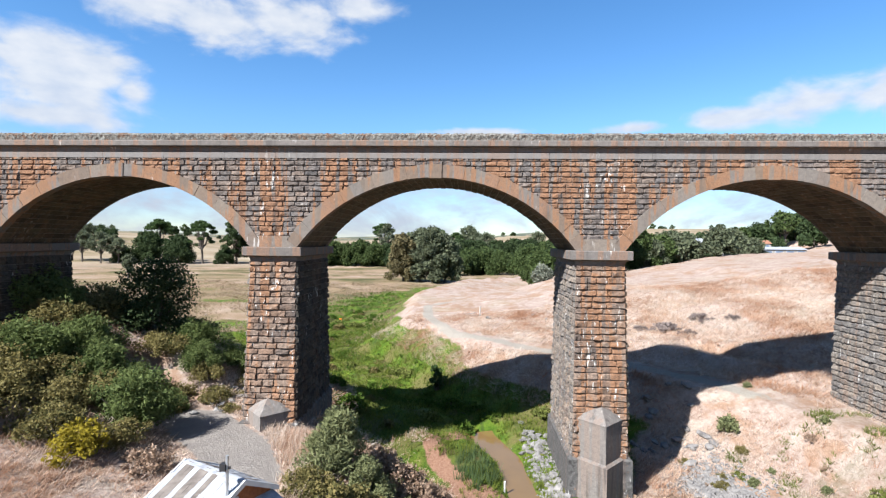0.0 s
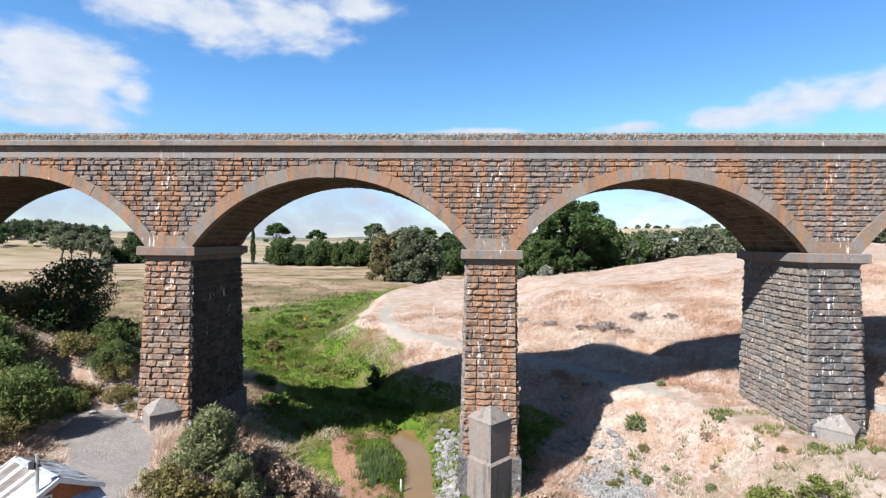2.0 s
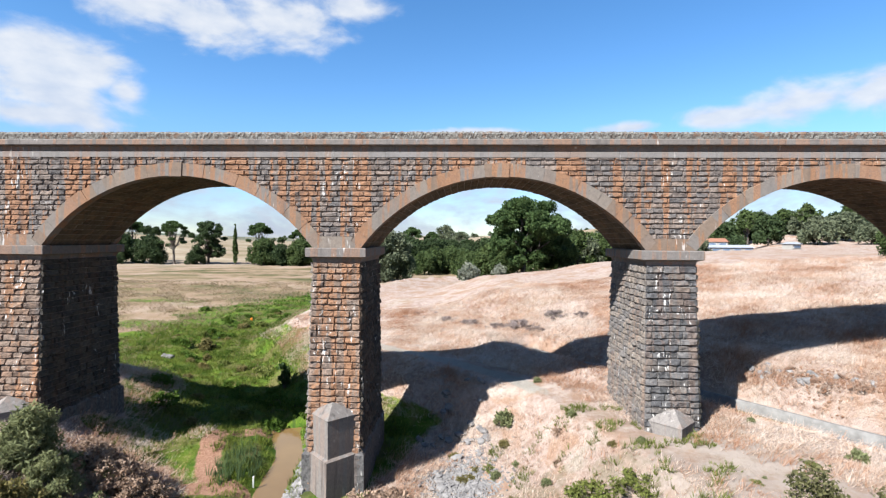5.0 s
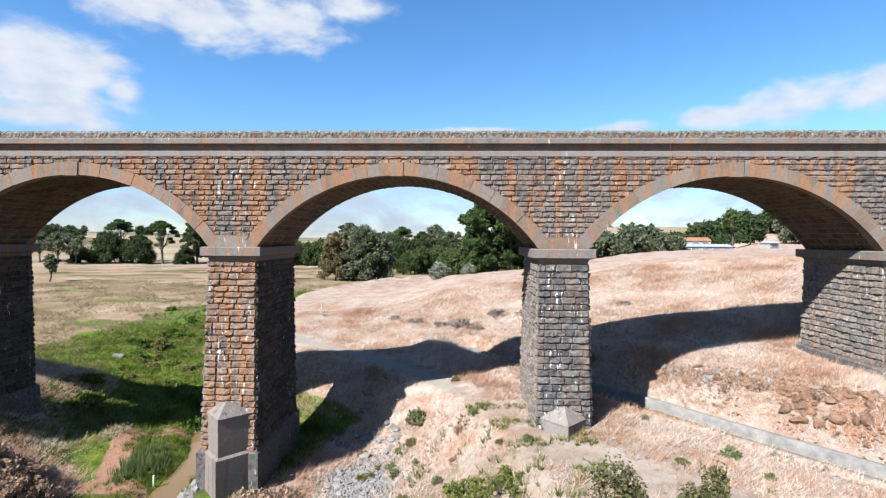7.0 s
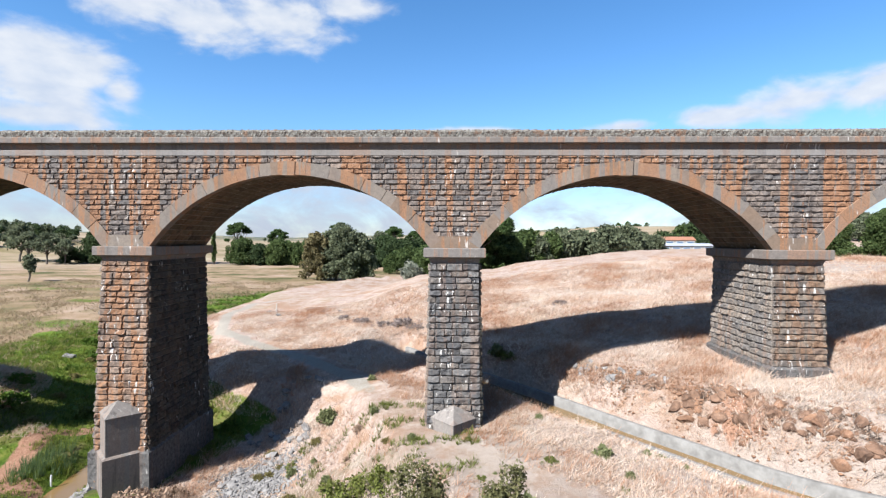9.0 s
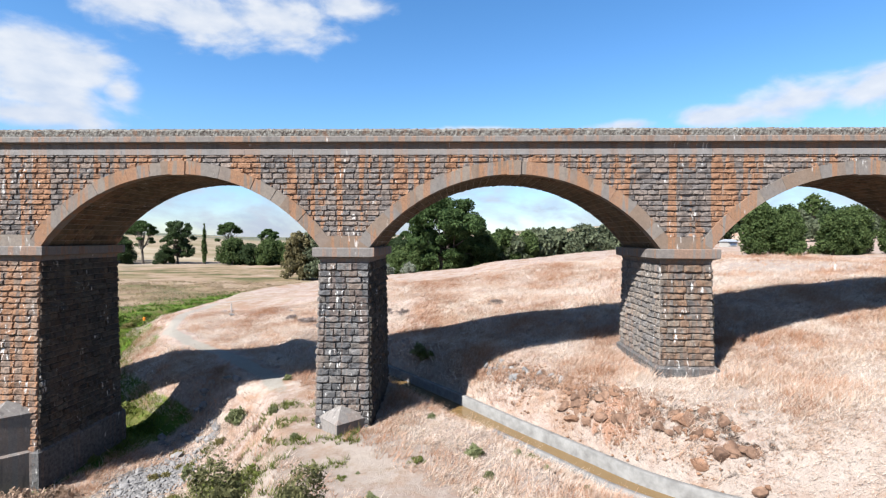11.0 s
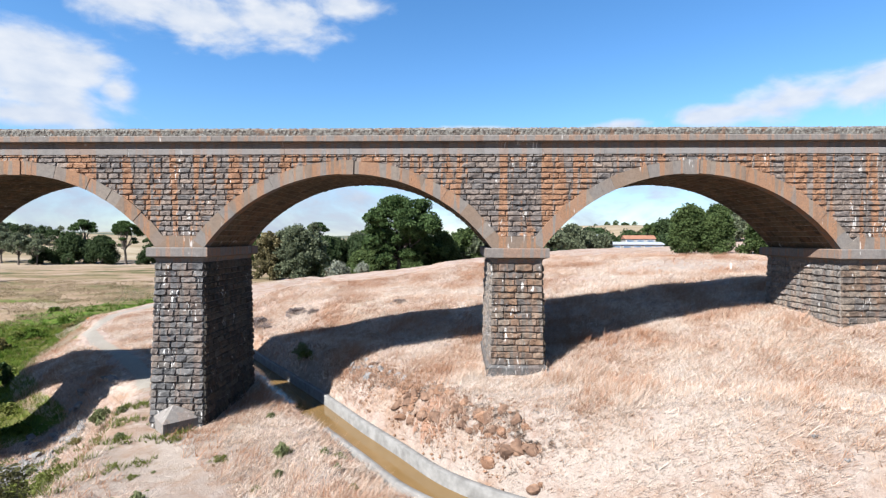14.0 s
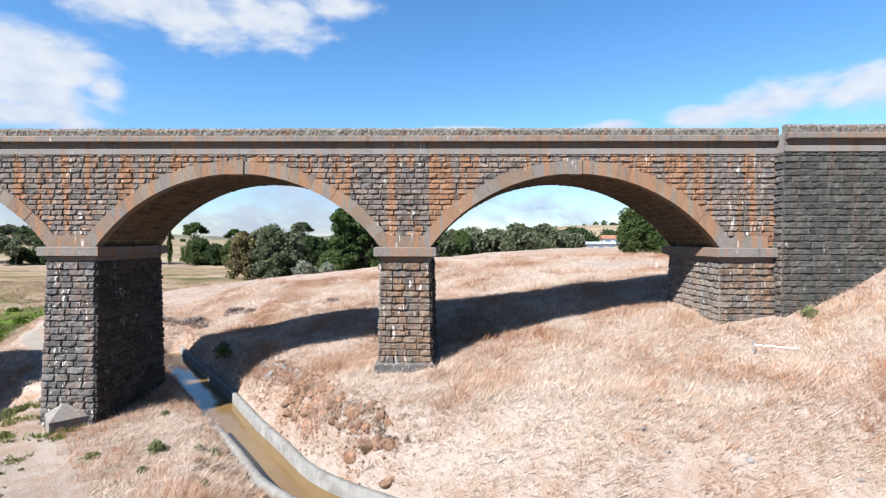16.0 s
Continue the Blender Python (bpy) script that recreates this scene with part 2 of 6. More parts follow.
def leaf_material(name, low, high):
    k = Nodes(name, 0.7, 0.12)
    f = k.math("ADD", k.math("MULTIPLY", k.island(), 0.6), k.math("MULTIPLY", k.noise(k.pos(), 0.35, 3), 0.4))
    c = k.mix(k.math("MULTIPLY", k.random(), 0.35), k.ramp(f, [(0.15, low), (0.8, high)]), high)
    m = k.done(c)
    tr = k.t.nodes.new("ShaderNodeBsdfTranslucent")
    k.put(c, tr.inputs["Color"])
    ms = k.t.nodes.new("ShaderNodeMixShader")
    ms.inputs[0].default_value = 0.42
    k.t.links.new(k.b.outputs[0], ms.inputs[1])
    k.t.links.new(tr.outputs[0], ms.inputs[2])
    k.t.links.new(ms.outputs[0], k.t.nodes["Material Output"].inputs["Surface"])
    return m


leaf_dark = leaf_material("leaf_dark", (0.015, 0.028, 0.012), (0.050, 0.074, 0.030))
leaf_oak = leaf_material("leaf_oak", (0.020, 0.037, 0.012), (0.077, 0.107, 0.037))
leaf_gum = leaf_material("leaf_gum", (0.040, 0.053, 0.032), (0.127, 0.144, 0.087))
leaf_gum_warm = leaf_material("leaf_gum_warm", (0.057, 0.053, 0.028), (0.175, 0.148, 0.074))
leaf_pine = leaf_material("leaf_pine", (0.014, 0.031, 0.011), (0.064, 0.101, 0.034))
leaf_bush = leaf_material("leaf_bush", (0.034, 0.056, 0.016), (0.120, 0.150, 0.052))
leaf_leafy = leaf_material("leaf_leafy", (0.048, 0.062, 0.014), (0.150, 0.168, 0.045))
leaf_wattle = leaf_material("leaf_wattle", (0.066, 0.078, 0.034), (0.190, 0.205, 0.100))
leaf_olive = leaf_material("leaf_olive", (0.047, 0.050, 0.020), (0.148, 0.144, 0.067))
leaf_bramble = leaf_material("leaf_bramble", (0.050, 0.057, 0.020), (0.187, 0.154, 0.060))
leaf_dry = leaf_material("leaf_dry", (0.148, 0.094, 0.064), (0.335, 0.245, 0.181))
leaf_heath = leaf_material("leaf_heath", (0.115, 0.088, 0.080), (0.235, 0.195, 0.182))
leaf_yellow = leaf_material("leaf_yellow", (0.087, 0.074, 0.010), (0.255, 0.201, 0.020))
leaf_silver = leaf_material("leaf_silver", (0.101, 0.114, 0.087), (0.221, 0.235, 0.187))
leaf_green = leaf_material("leaf_green", (0.023, 0.057, 0.007), (0.081, 0.127, 0.020))


def dry_blade_material(name, rust, straw, bleached):
    """Dead grass: rusty, straw and bleached stands in drifts, each blade a little different."""
    k = Nodes(name, 0.75, 0.1)
    drift = k.math("ADD", k.math("MULTIPLY", k.noise(k.pos(1, 0.8, 1), 0.16, 4, 0.6), 0.75), k.math("MULTIPLY", k.noise(k.pos(), 0.9, 3), 0.25))
    f = k.math("ADD", k.math("MULTIPLY", k.math("SUBTRACT", k.island(), 0.5), 0.22), drift)
    c = k.ramp(f, [(0.38, rust), (0.48, straw), (0.60, bleached)])
    k.done(c)
    tr = k.t.nodes.new("ShaderNodeBsdfTranslucent")
    k.put(c, tr.inputs["Color"])
    ms = k.t.nodes.new("ShaderNodeMixShader")
    ms.inputs[0].default_value = 0.45
    k.t.links.new(k.b.outputs[0], ms.inputs[1])
    k.t.links.new(tr.outputs[0], ms.inputs[2])
    k.t.links.new(ms.outputs[0], k.t.nodes["Material Output"].inputs["Surface"])
    return k.m


blade_straw = dry_blade_material("blade_straw", (0.28, 0.155, 0.098), (0.425, 0.318, 0.243), (0.53, 0.46, 0.40))
blade_flat = dry_blade_material("blade_flat", (0.125, 0.110, 0.055), (0.235, 0.170, 0.108), (0.32, 0.25, 0.18))
blade_rust = dry_blade_material("blade_rust", (0.28, 0.135, 0.075), (0.42, 0.265, 0.18), (0.52, 0.42, 0.34))
blade_green = leaf_material("blade_green", (0.030, 0.057, 0.008), (0.154, 0.178, 0.034))
blade_reed = leaf_material("blade_reed", (0.030, 0.057, 0.020), (0.101, 0.141, 0.060))


def plain(name, c1, c2, scale=3.0, rough=0.85, metal=0.0, bump=0.3, stretch=(1, 1, 1), dist=0.02):
    k = Nodes(name, rough, 0.3)
    g = k.noise(k.pos(*stretch), scale, 6, 0.65)
    k.b.inputs["Metallic"].default_value = metal
    k.bump(g, bump, dist)
    c = k.ramp(g, [(0.3, c1), (0.7, c2)])
    return k.done(k.mix(0.4, c, k.ramp(k.random(), [(0.0, (0.8, 0.8, 0.8)), (1.0, (1.15, 1.15, 1.15))]), "MULTIPLY"))


bark = plain("bark", (0.035, 0.028, 0.023), (0.111, 0.096, 0.083), 3.0, 0.95, 0, 0.8, (1, 1, 0.25), 0.05)
concrete = plain("concrete", (0.084, 0.081, 0.077), (0.164, 0.161, 0.154), 1.6, 0.9)
rock = plain("rock", (0.070, 0.066, 0.066), (0.185, 0.178, 0.172), 2.2, 0.9, 0, 0.8, (1, 1, 1), 0.06)
rock_brown = plain("rock_brown", (0.052, 0.029, 0.019), (0.165, 0.100, 0.067), 2.0, 0.95, 0, 0.9, (1, 1, 1), 0.08)
rock_warm = plain("rock_warm", (0.075, 0.038, 0.022), (0.20, 0.115, 0.072), 1.8, 0.95, 0, 0.8, (1, 1, 1), 0.08)
white_paint = plain("white_paint", (0.40, 0.40, 0.39), (0.52, 0.52, 0.51), 2.0, 0.5)

# ---- helpers for things and parts ----
def mesh_from(name, verts, faces, material, smooth=False):
    me = bpy.data.meshes.new(name)
    me.from_pydata([tuple(v) for v in verts], [], [tuple(f) for f in faces])
    me.materials.append(material)
    if smooth:
        me.polygons.foreach_set("use_smooth", [True] * len(me.polygons))
    me.update()
    return me


def quick_mesh(name, verts, quads, material, smooth=False):
    """A mesh from numpy arrays: verts (n, 3) and faces (m, 3 or 4)."""
    me = bpy.data.meshes.new(name)
    k = quads.shape[1]
    me.vertices.add(len(verts))
    me.vertices.foreach_set("co", np.ascontiguousarray(verts, dtype=np.float32).ravel())
    me.loops.add(quads.size)
    me.loops.foreach_set("vertex_index", np.ascontiguousarray(quads, dtype=np.int32).ravel())
    me.polygons.add(len(quads))
    me.polygons.foreach_set("loop_start", np.arange(0, quads.size, k, dtype=np.int32))
    me.polygons.foreach_set("loop_total", np.full(len(quads), k, dtype=np.int32))
    if smooth:
        me.polygons.foreach_set("use_smooth", np.ones(len(quads), dtype=bool))
    me.materials.append(material)
    me.update(calc_edges=True)
    me.validate()
    return me


def part(name, data, material, parent, label=""):
    """Links a bmesh or mesh as one mesh object under a thing or part."""
    if isinstance(data, bmesh.types.BMesh):
        me = bpy.data.meshes.new(name)
        bmesh.ops.recalc_face_normals(data, faces=data.faces)
        data.to_mesh(me)
        data.free()
        me.materials.append(material)
    else:
        me = data
    ob = new(name, me)
    ob.parent = parent
    return tagged(ob, label)


def thing(name, label, category, at=(0, 0, 0), rz=0.0, group="", kind=""):
    ob = new(name)
    ob.matrix_world = pose(*at, 0, 0, rz)
    ob.empty_display_size = 0.3
    return tagged(ob, label, category, group, kind)


def box(bm, lo, hi):
    v = [bm.verts.new((x, y, z)) for z in (lo[2], hi[2]) for y in (lo[1], hi[1]) for x in (lo[0], hi[0])]
    for f in ((0, 2, 3, 1), (4, 5, 7, 6), (0, 1, 5, 4), (2, 6, 7, 3), (0, 4, 6, 2), (1, 3, 7, 5)):
        bm.faces.new([v[i] for i in f])
    return bm


def prism(bm, outline, y0, y1):
    """A closed outline in x and z, drawn out from y0 to y1."""
    a, b = [bm.verts.new((x, y0, z)) for x, z in outline], [bm.verts.new((x, y1, z)) for x, z in outline]
    bm.faces.new(a)
    bm.faces.new(b[::-1])
    for i in range(len(outline)):
        j = (i + 1) % len(outline)
        bm.faces.new((a[i], b[i], b[j], a[j]))
    return bm


# ---- the lie of the land ----
def ease(v, lo, hi):
    q = np.clip((v - lo) / (hi - lo), 0, 1)
    return q * q * (3 - 2 * q)


def along(x, y, line):
    """Distance from a line of points in plan, signed positive on its right, and how far along it."""
    best, side, run = np.full(np.shape(x), 1e9), np.zeros(np.shape(x)), np.zeros(np.shape(x))
    at = 0.0
    for (ax, ay), (bx, by) in zip(line[:-1], line[1:]):
        dx, dy = bx - ax, by - ay
        size = math.hypot(dx, dy)
        q = np.clip(((x - ax) * dx + (y - ay) * dy) / size ** 2, 0, 1)
        d = np.hypot(x - ax - q * dx, y - ay - q * dy)
        near = d < best
        best = np.where(near, d, best)
        side = np.where(near, np.sign((x - ax) * dy - (y - ay) * dx), side)
        run = np.where(near, at + q * size, run)
        at += size
    return best, side, run


CANAL = [(26.0, 23.0), (30.8, 16.6), (38.7, 6.57), (43.1, 0.37), (46.35, -3.77), (48.5, -6.75), (50.3, -8.4), (52.6, -9.9), (56.2, -11.9), (62, -14.5), (76, -19)]
CREEK = [(14, -57), (11, -21), (8.0, -8), (6.4, 0), (5.6, 6), (3.4, 12), (-3, 19), (-12, 30), (-24, 45), (-25, 75), (-16, 113), (4, 156), (60, 203), (160, 245)]
TRACK = [(44, -15), (38, -9.5), (31, -3.3), (26.5, 5.7), (23.5, 10.8), (16, 19), (8, 26.4), (0.5, 35), (-4, 47), (-5, 60), (2, 70)]
FOOTPATH = [(2.0, 9.6), (-0.8, 7.4), (0.4, 3.2), (2.2, 0.3), (4.4, -0.6), (1.0, -1.2), (-1.5, -4)]
ROAD = [(-26, 15), (-19.5, 3.6), (-15, -1.4), (-11.5, -4.6), (-9.2, -8.5), (-8.5, -13), (-8.5, -42)]
CANAL_TOP = 4.62


def wander(x, y, scale, seed):
    """Smooth waves with no repeat that shows."""
    r = np.random.RandomState(seed)
    total = np.zeros(np.shape(x))
    for i in range(7):
        a, f, ph = r.uniform(0, 6.28), r.uniform(0.6, 1.9) / scale, r.uniform(0, 6.28)
        total = total + np.sin((x * math.cos(a) + y * math.sin(a)) * f * 6.28 + ph) / 7
    return total


def height(x, y):
    x, y = np.asarray(x, float), np.asarray(y, float) / 0.943
    foot = np.interp(y, [-60, -10, 0, 8, 15, 21, 30, 41, 49, 95, 139, 160, 200, 400], [28, 24, 21.7, 17.8, 7, 1, -5, -10, -16, -18, -7, 17, 60, 160])
    s = x - foot + 1.2 * wander(x, y, 14, 3)
    near = np.interp(s, [-3, 0, 4, 7, 19, 22, 25, 28, 33, 42, 54, 70, 120, 400], [-0.2, 0.5, 2.2, 4.7, 5.0, 5.7, 7.0, 7.95, 8.3, 9.6, 11.7, 13.6, 15, 18])
    far = np.interp(s, [-3, 0, 4, 9, 20, 32, 42, 58, 66, 85, 150, 400], [-0.2, 0.4, 2.0, 4.4, 5.0, 6.4, 9.3, 10.8, 12.4, 14.0, 15.3, 17])
    right = near + (far - near) * ease(y, 8, 24)
    right = right - ease(s, 8, 30) * (1 - 0.75 * ease(s, 62, 100)) * np.minimum(np.maximum(y - 72, 0) * 0.05, 9)
    bank = np.interp(x + 3.2 * ease(y, 2, 9) - 4.4 * (1 - ease(y, -4.5, 0.5)) * (1 - ease(-x, 8, 14)), [-90, -60, -45, -33, -26, -20, -13, -9.5, -7.5, -5.5, -2.5, 0], [16, 14, 12, 10, 8.4, 6.2, 4.6, 4.3, 3.0, 1.6, 0.4, 0])
    bank = bank + 1.9 * ease(-x, 14, 20) * (1 - ease(-x, 30, 45)) * ease(y, -1, 5)
    left = bank * (1 - ease(y, 9, 32) * 0.93)
    plain_z = 0.5 - 0.012 * np.clip(np.hypot(x, y) - 130, 0, 240)
    left = left + 1.35 * np.exp(-(((x + 1.6) / 2.6) ** 2 + ((y - 6.6) / 3.0) ** 2))
    z = np.maximum(np.maximum(right, left), np.minimum(plain_z, 0.4 + 0.06 * np.maximum(y - 10, 0)))
    z = z - 1.3 * ease(y, 15, 24) * (1 - ease(y, 45, 85)) * (1 - ease(z, 0.45, 2.2))
    d = np.hypot(x, y)
    z = z - 4.6 * ease(y, 150, 340) * (1 - ease(x, 20, 90))
    # far country: slow hills
    hills = ease(d, 400, 950) * (23 + 9 * wander(x, y, 900, 5)) + ease(d, 1200, 3600) * (22 + 30 * wander(x, y, 1900, 8))
    hills = hills + 13 * np.exp(-(((x + 455) / 80) ** 2 + ((y - 500) / 85) ** 2)) + 9 * np.exp(-(((x - 210) / 110) ** 2 + ((y - 290) / 90) ** 2))
    low = 1 - 0.6 * np.exp(-((np.arctan2(x, np.maximum(y, 1.0)) + 0.31) / 0.16) ** 2)
    z = z + hills * low
    y = y * 0.943
    z = z - 1.0 * ease(x, 63, 72) * (1 - ease(x, 76, 82)) * ease(-y, 0.5, 5)
    z = z + 6.0 * ease(x, 77, 94) * ease(y, -16, -3) * (1 - ease(y, 2, 9))
    # creek bed
    c, _, _ = along(x, y, CREEK)
    bed = np.where(y < 13, -0.85, -0.1 - 1.2 * ease(y, 15, 24) * (1 - ease(y, 45, 85)))
    z = np.minimum(z, bed + np.maximum(c - 0.35, 0) * 0.6)
    # canal cut
    k, side, _ = along(x, y, CANAL)
    out = np.maximum(k - 1.5, 0)
    lift = np.where(side < 0, CANAL_TOP - 0.1 + 3.1 * (1 - np.exp(-out / 1.35)) + 0.28 * out + 0.03 * out ** 2, CANAL_TOP - 0.12 + np.maximum(k - 1.6, 0) * 0.35)
    lift_l = CANAL_TOP - 0.12 - np.maximum(k - 3.0, 0) * 0.5
    z = np.where(k < 40, np.minimum(z, lift), z)
    z = np.where(k < 4.0, np.maximum(z, lift_l - 0.0), z)
    berm = 0.8 * ease(k, 1.5, 2.6) * (1 - ease(k, 4.0, 6.0)) * (side > 0) * ease(y, 4, 10)
    z = z + berm
    z = 3.3 + (z - 3.3) * ease(k, 1.1, 1.5)
    # road bench
    r, _, _ = along(x, y, ROAD)
    z = z + (4.5 - z) * (1 - ease(r, 2.6, 5.0)) * (1 - ease(y, 1.5, 6))
    rough = 0.10 * wander(x, y, 2.6, 11) + 0.22 * wander(x, y, 9, 12)
    quiet = np.minimum(ease(k, 1.2, 2.6), ease(r, 2, 4))
    return z + rough * quiet * (1 + 1.5 * ease(d, 100, 300))


def ground_at(x, y):
    return float(height(np.array([x]), np.array([y]))[0])


def ground_material():
    """Dry summer grass with bare earth, lush creek flats, gravel track, asphalt and wet mud, by the zones of the land."""
    k = Nodes("ground", 0.95, 0.1)
    p = k.pos()
    fine, mid, big = k.noise(p, 7, 6, 0.7), k.noise(p, 0.8, 5, 0.65), k.noise(p, 0.09, 4)
    wisps = k.noise(k.pos(1.0, 0.7, 1.0), 3.0, 8, 0.78, 0.15)
    dry = k.ramp(k.math("ADD", k.math("MULTIPLY", wisps, 0.6), k.math("MULTIPLY", mid, 0.4)),
                 [(0.30, (0.110, 0.068, 0.050)), (0.44, (0.190, 0.138, 0.112)), (0.56, (0.262, 0.212, 0.182)), (0.72, (0.310, 0.285, 0.262))])
    dry = k.mix(k.math("MULTIPLY", k.step(big, 0.5, 0.7), 0.5), dry, k.mix(fine, (0.136, 0.103, 0.063), (0.228, 0.196, 0.134)))
    rusty = k.noise(k.pos(0.8, 0.5, 1.0), 0.33, 5, 0.62, 0.5)
    dry = k.mix(k.math("MULTIPLY", k.step(rusty, 0.48, 0.60), 0.85), dry, k.mix(wisps, (0.111, 0.063, 0.040), (0.267, 0.177, 0.123)))
    bleached = k.noise(k.pos(0.9, 1.2, 1.0), 0.35, 6, 0.7, 0.3)
    dry = k.mix(k.math("MULTIPLY", k.step(bleached, 0.52, 0.66), 0.7), dry, k.mix(wisps, (0.223, 0.185, 0.151), (0.320, 0.291, 0.258)))
    pale = k.math("MULTIPLY", k.attr("pale"), k.step(mid, 0.25, 0.6))
    dry = k.mix(k.math("MULTIPLY", pale, 0.8), dry, k.mix(wisps, (0.178, 0.144, 0.120), (0.282, 0.249, 0.220)))
    scrub = k.step(k.math("ADD", k.attr("scrub"), k.math("MULTIPLY", k.math("SUBTRACT", mid, 0.5), 1.6)), 0.42, 0.75)
    dry = k.mix(k.math("MULTIPLY", scrub, 0.75), dry, k.ramp(fine, [(0.32, (0.050, 0.047, 0.022)), (0.5, (0.114, 0.090, 0.057)), (0.68, (0.181, 0.151, 0.120))]))
    # the flats: long bands of bleached, olive and rusty growth
    band = k.noise(k.pos(0.05, 0.06, 0.1), 0.7, 5, 0.6, 0.3)
    flat = k.ramp(k.math("ADD", k.math("MULTIPLY_ADD", band, 1.25, -0.2), k.math("MULTIPLY", mid, 0.18)),
                  [(0.36, (0.048, 0.050, 0.019)), (0.44, (0.100, 0.080, 0.042)), (0.52, (0.160, 0.114, 0.073)), (0.60, (0.190, 0.138, 0.098)), (0.72, (0.225, 0.175, 0.136))])
    weeds = k.noise(k.pos(0.5, 0.6, 1.0), 0.14, 4, 0.55)
    flat = k.mix(k.math("MULTIPLY", k.step(weeds, 0.50, 0.66), 0.6), flat, k.mix(fine, (0.050, 0.048, 0.015), (0.134, 0.107, 0.050)))
    dry = k.mix(k.attr("flat"), dry, flat)
    lush = k.ramp(k.math("ADD", k.math("MULTIPLY", mid, 0.6), k.math("MULTIPLY", fine, 0.4)),
                  [(0.34, (0.012, 0.027, 0.004)), (0.46, (0.037, 0.071, 0.007)), (0.57, (0.077, 0.111, 0.014)), (0.70, (0.148, 0.144, 0.040))])
    patches = k.noise(k.pos(0.35, 0.5, 0.5), 0.5, 4, 0.6)
    lush = k.mix(k.step(patches, 0.46, 0.62), lush, k.mix(fine, (0.034, 0.041, 0.012), (0.114, 0.101, 0.037)))
    sedge = k.noise(k.pos(0.8, 0.6, 0.5), 0.45, 5, 0.65, 0.4)
    lush = k.mix(k.math("MULTIPLY", k.step(sedge, 0.55, 0.66), 0.8), lush, k.mix(fine, (0.012, 0.023, 0.007), (0.037, 0.053, 0.015)))
    lush = k.mix(k.math("MULTIPLY", k.step(sedge, 0.44, 0.34), 0.55), lush, k.mix(fine, (0.074, 0.050, 0.023), (0.161, 0.124, 0.057)))
    edge = k.math("ADD", k.math("MULTIPLY", k.math("SUBTRACT", mid, 0.5), 0.8), k.math("MULTIPLY", k.math("SUBTRACT", patches, 0.5), 1.1))
    g = k.step(k.math("ADD", k.attr("lush"), edge), 0.40, 0.62)
    c = k.mix(g, dry, lush)
    # broken rock showing in the cut bank
    cells = k.t.nodes.new("ShaderNodeTexVoronoi")
    cells.inputs["Scale"].default_value = 2.3
    warp = k.t.nodes.new("ShaderNodeVectorMath")
    k.t.links.new(k.pos(1.0, 1.3, 1.8), warp.inputs[0])
    jitter = k.t.nodes.new("ShaderNodeTexNoise")
    jitter.inputs["Scale"].default_value = 1.8
    k.t.links.new(p, jitter.inputs["Vector"])
    k.t.links.new(jitter.outputs["Color"], warp.inputs[1])
    k.t.links.new(warp.outputs[0], cells.inputs["Vector"])
    tone = k.sep(cells.outputs["Color"])[0]
    stone = k.ramp(k.math("ADD", k.math("MULTIPLY", tone, 0.7), k.math("MULTIPLY", fine, 0.3)), [(0.2, (0.057, 0.039, 0.029)), (0.45, (0.114, 0.077, 0.057)), (0.6, (0.148, 0.079, 0.047)), (0.85, (0.201, 0.178, 0.157))])
    stone = k.mix(k.math("MULTIPLY", k.step(cells.outputs["Distance"], 0.42, 0.66), 0.85), stone, (0.023, 0.017, 0.014))
    bare = k.step(k.math("ADD", k.attr("rocky"), k.math("MULTIPLY", k.math("SUBTRACT", mid, 0.5), 1.5)), 0.45, 0.58)
    c = k.mix(bare, c, stone)
    far = k.ramp(k.noise(k.pos(1, 2.2, 1), 0.012, 5), [(0.35, (0.109, 0.089, 0.046)), (0.5, (0.173, 0.136, 0.094)), (0.65, (0.208, 0.177, 0.126))])
    c = k.mix(k.attr("far"), c, far)
    c = k.mix(k.math("MULTIPLY", k.attr("ridge"), k.step(k.noise(k.pos(1, 1.5, 1), 0.004, 4), 0.40, 0.5)), c, k.mix(fine, (0.030, 0.042, 0.030), (0.060, 0.075, 0.055)))
    gr = k.step(k.math("ADD", k.attr("gravel"), k.math("MULTIPLY", k.math("SUBTRACT", mid, 0.5), 0.8)), 0.4, 0.65)
    c = k.mix(k.math("MULTIPLY", gr, 0.8), c, k.ramp(fine, [(0.3, (0.142, 0.134, 0.114)), (0.7, (0.218, 0.210, 0.185))]))
    earth = k.step(k.math("ADD", k.attr("earth"), k.math("MULTIPLY", k.math("SUBTRACT", mid, 0.5), 0.9)), 0.42, 0.66)
    c = k.mix(earth, c, k.ramp(fine, [(0.3, (0.127, 0.064, 0.040)), (0.7, (0.255, 0.154, 0.107))]))
    asph = k.step(k.math("ADD", k.attr("asphalt"), k.math("MULTIPLY", k.math("SUBTRACT", fine, 0.5), 0.5)), 0.42, 0.58)
    c = k.mix(asph, c, k.ramp(k.math("ADD", k.math("MULTIPLY", fine, 0.5), k.math("MULTIPLY", mid, 0.5)), [(0.3, (0.120, 0.108, 0.099)), (0.7, (0.195, 0.178, 0.164))]))
    k.bump(k.math("ADD", k.math("ADD", k.math("MULTIPLY", wisps, 0.7), k.math("MULTIPLY", fine, 0.5)), k.math("MULTIPLY", k.math("MULTIPLY", tone, bare), 1.2)), 0.9, 0.2)
    return k.done(c)


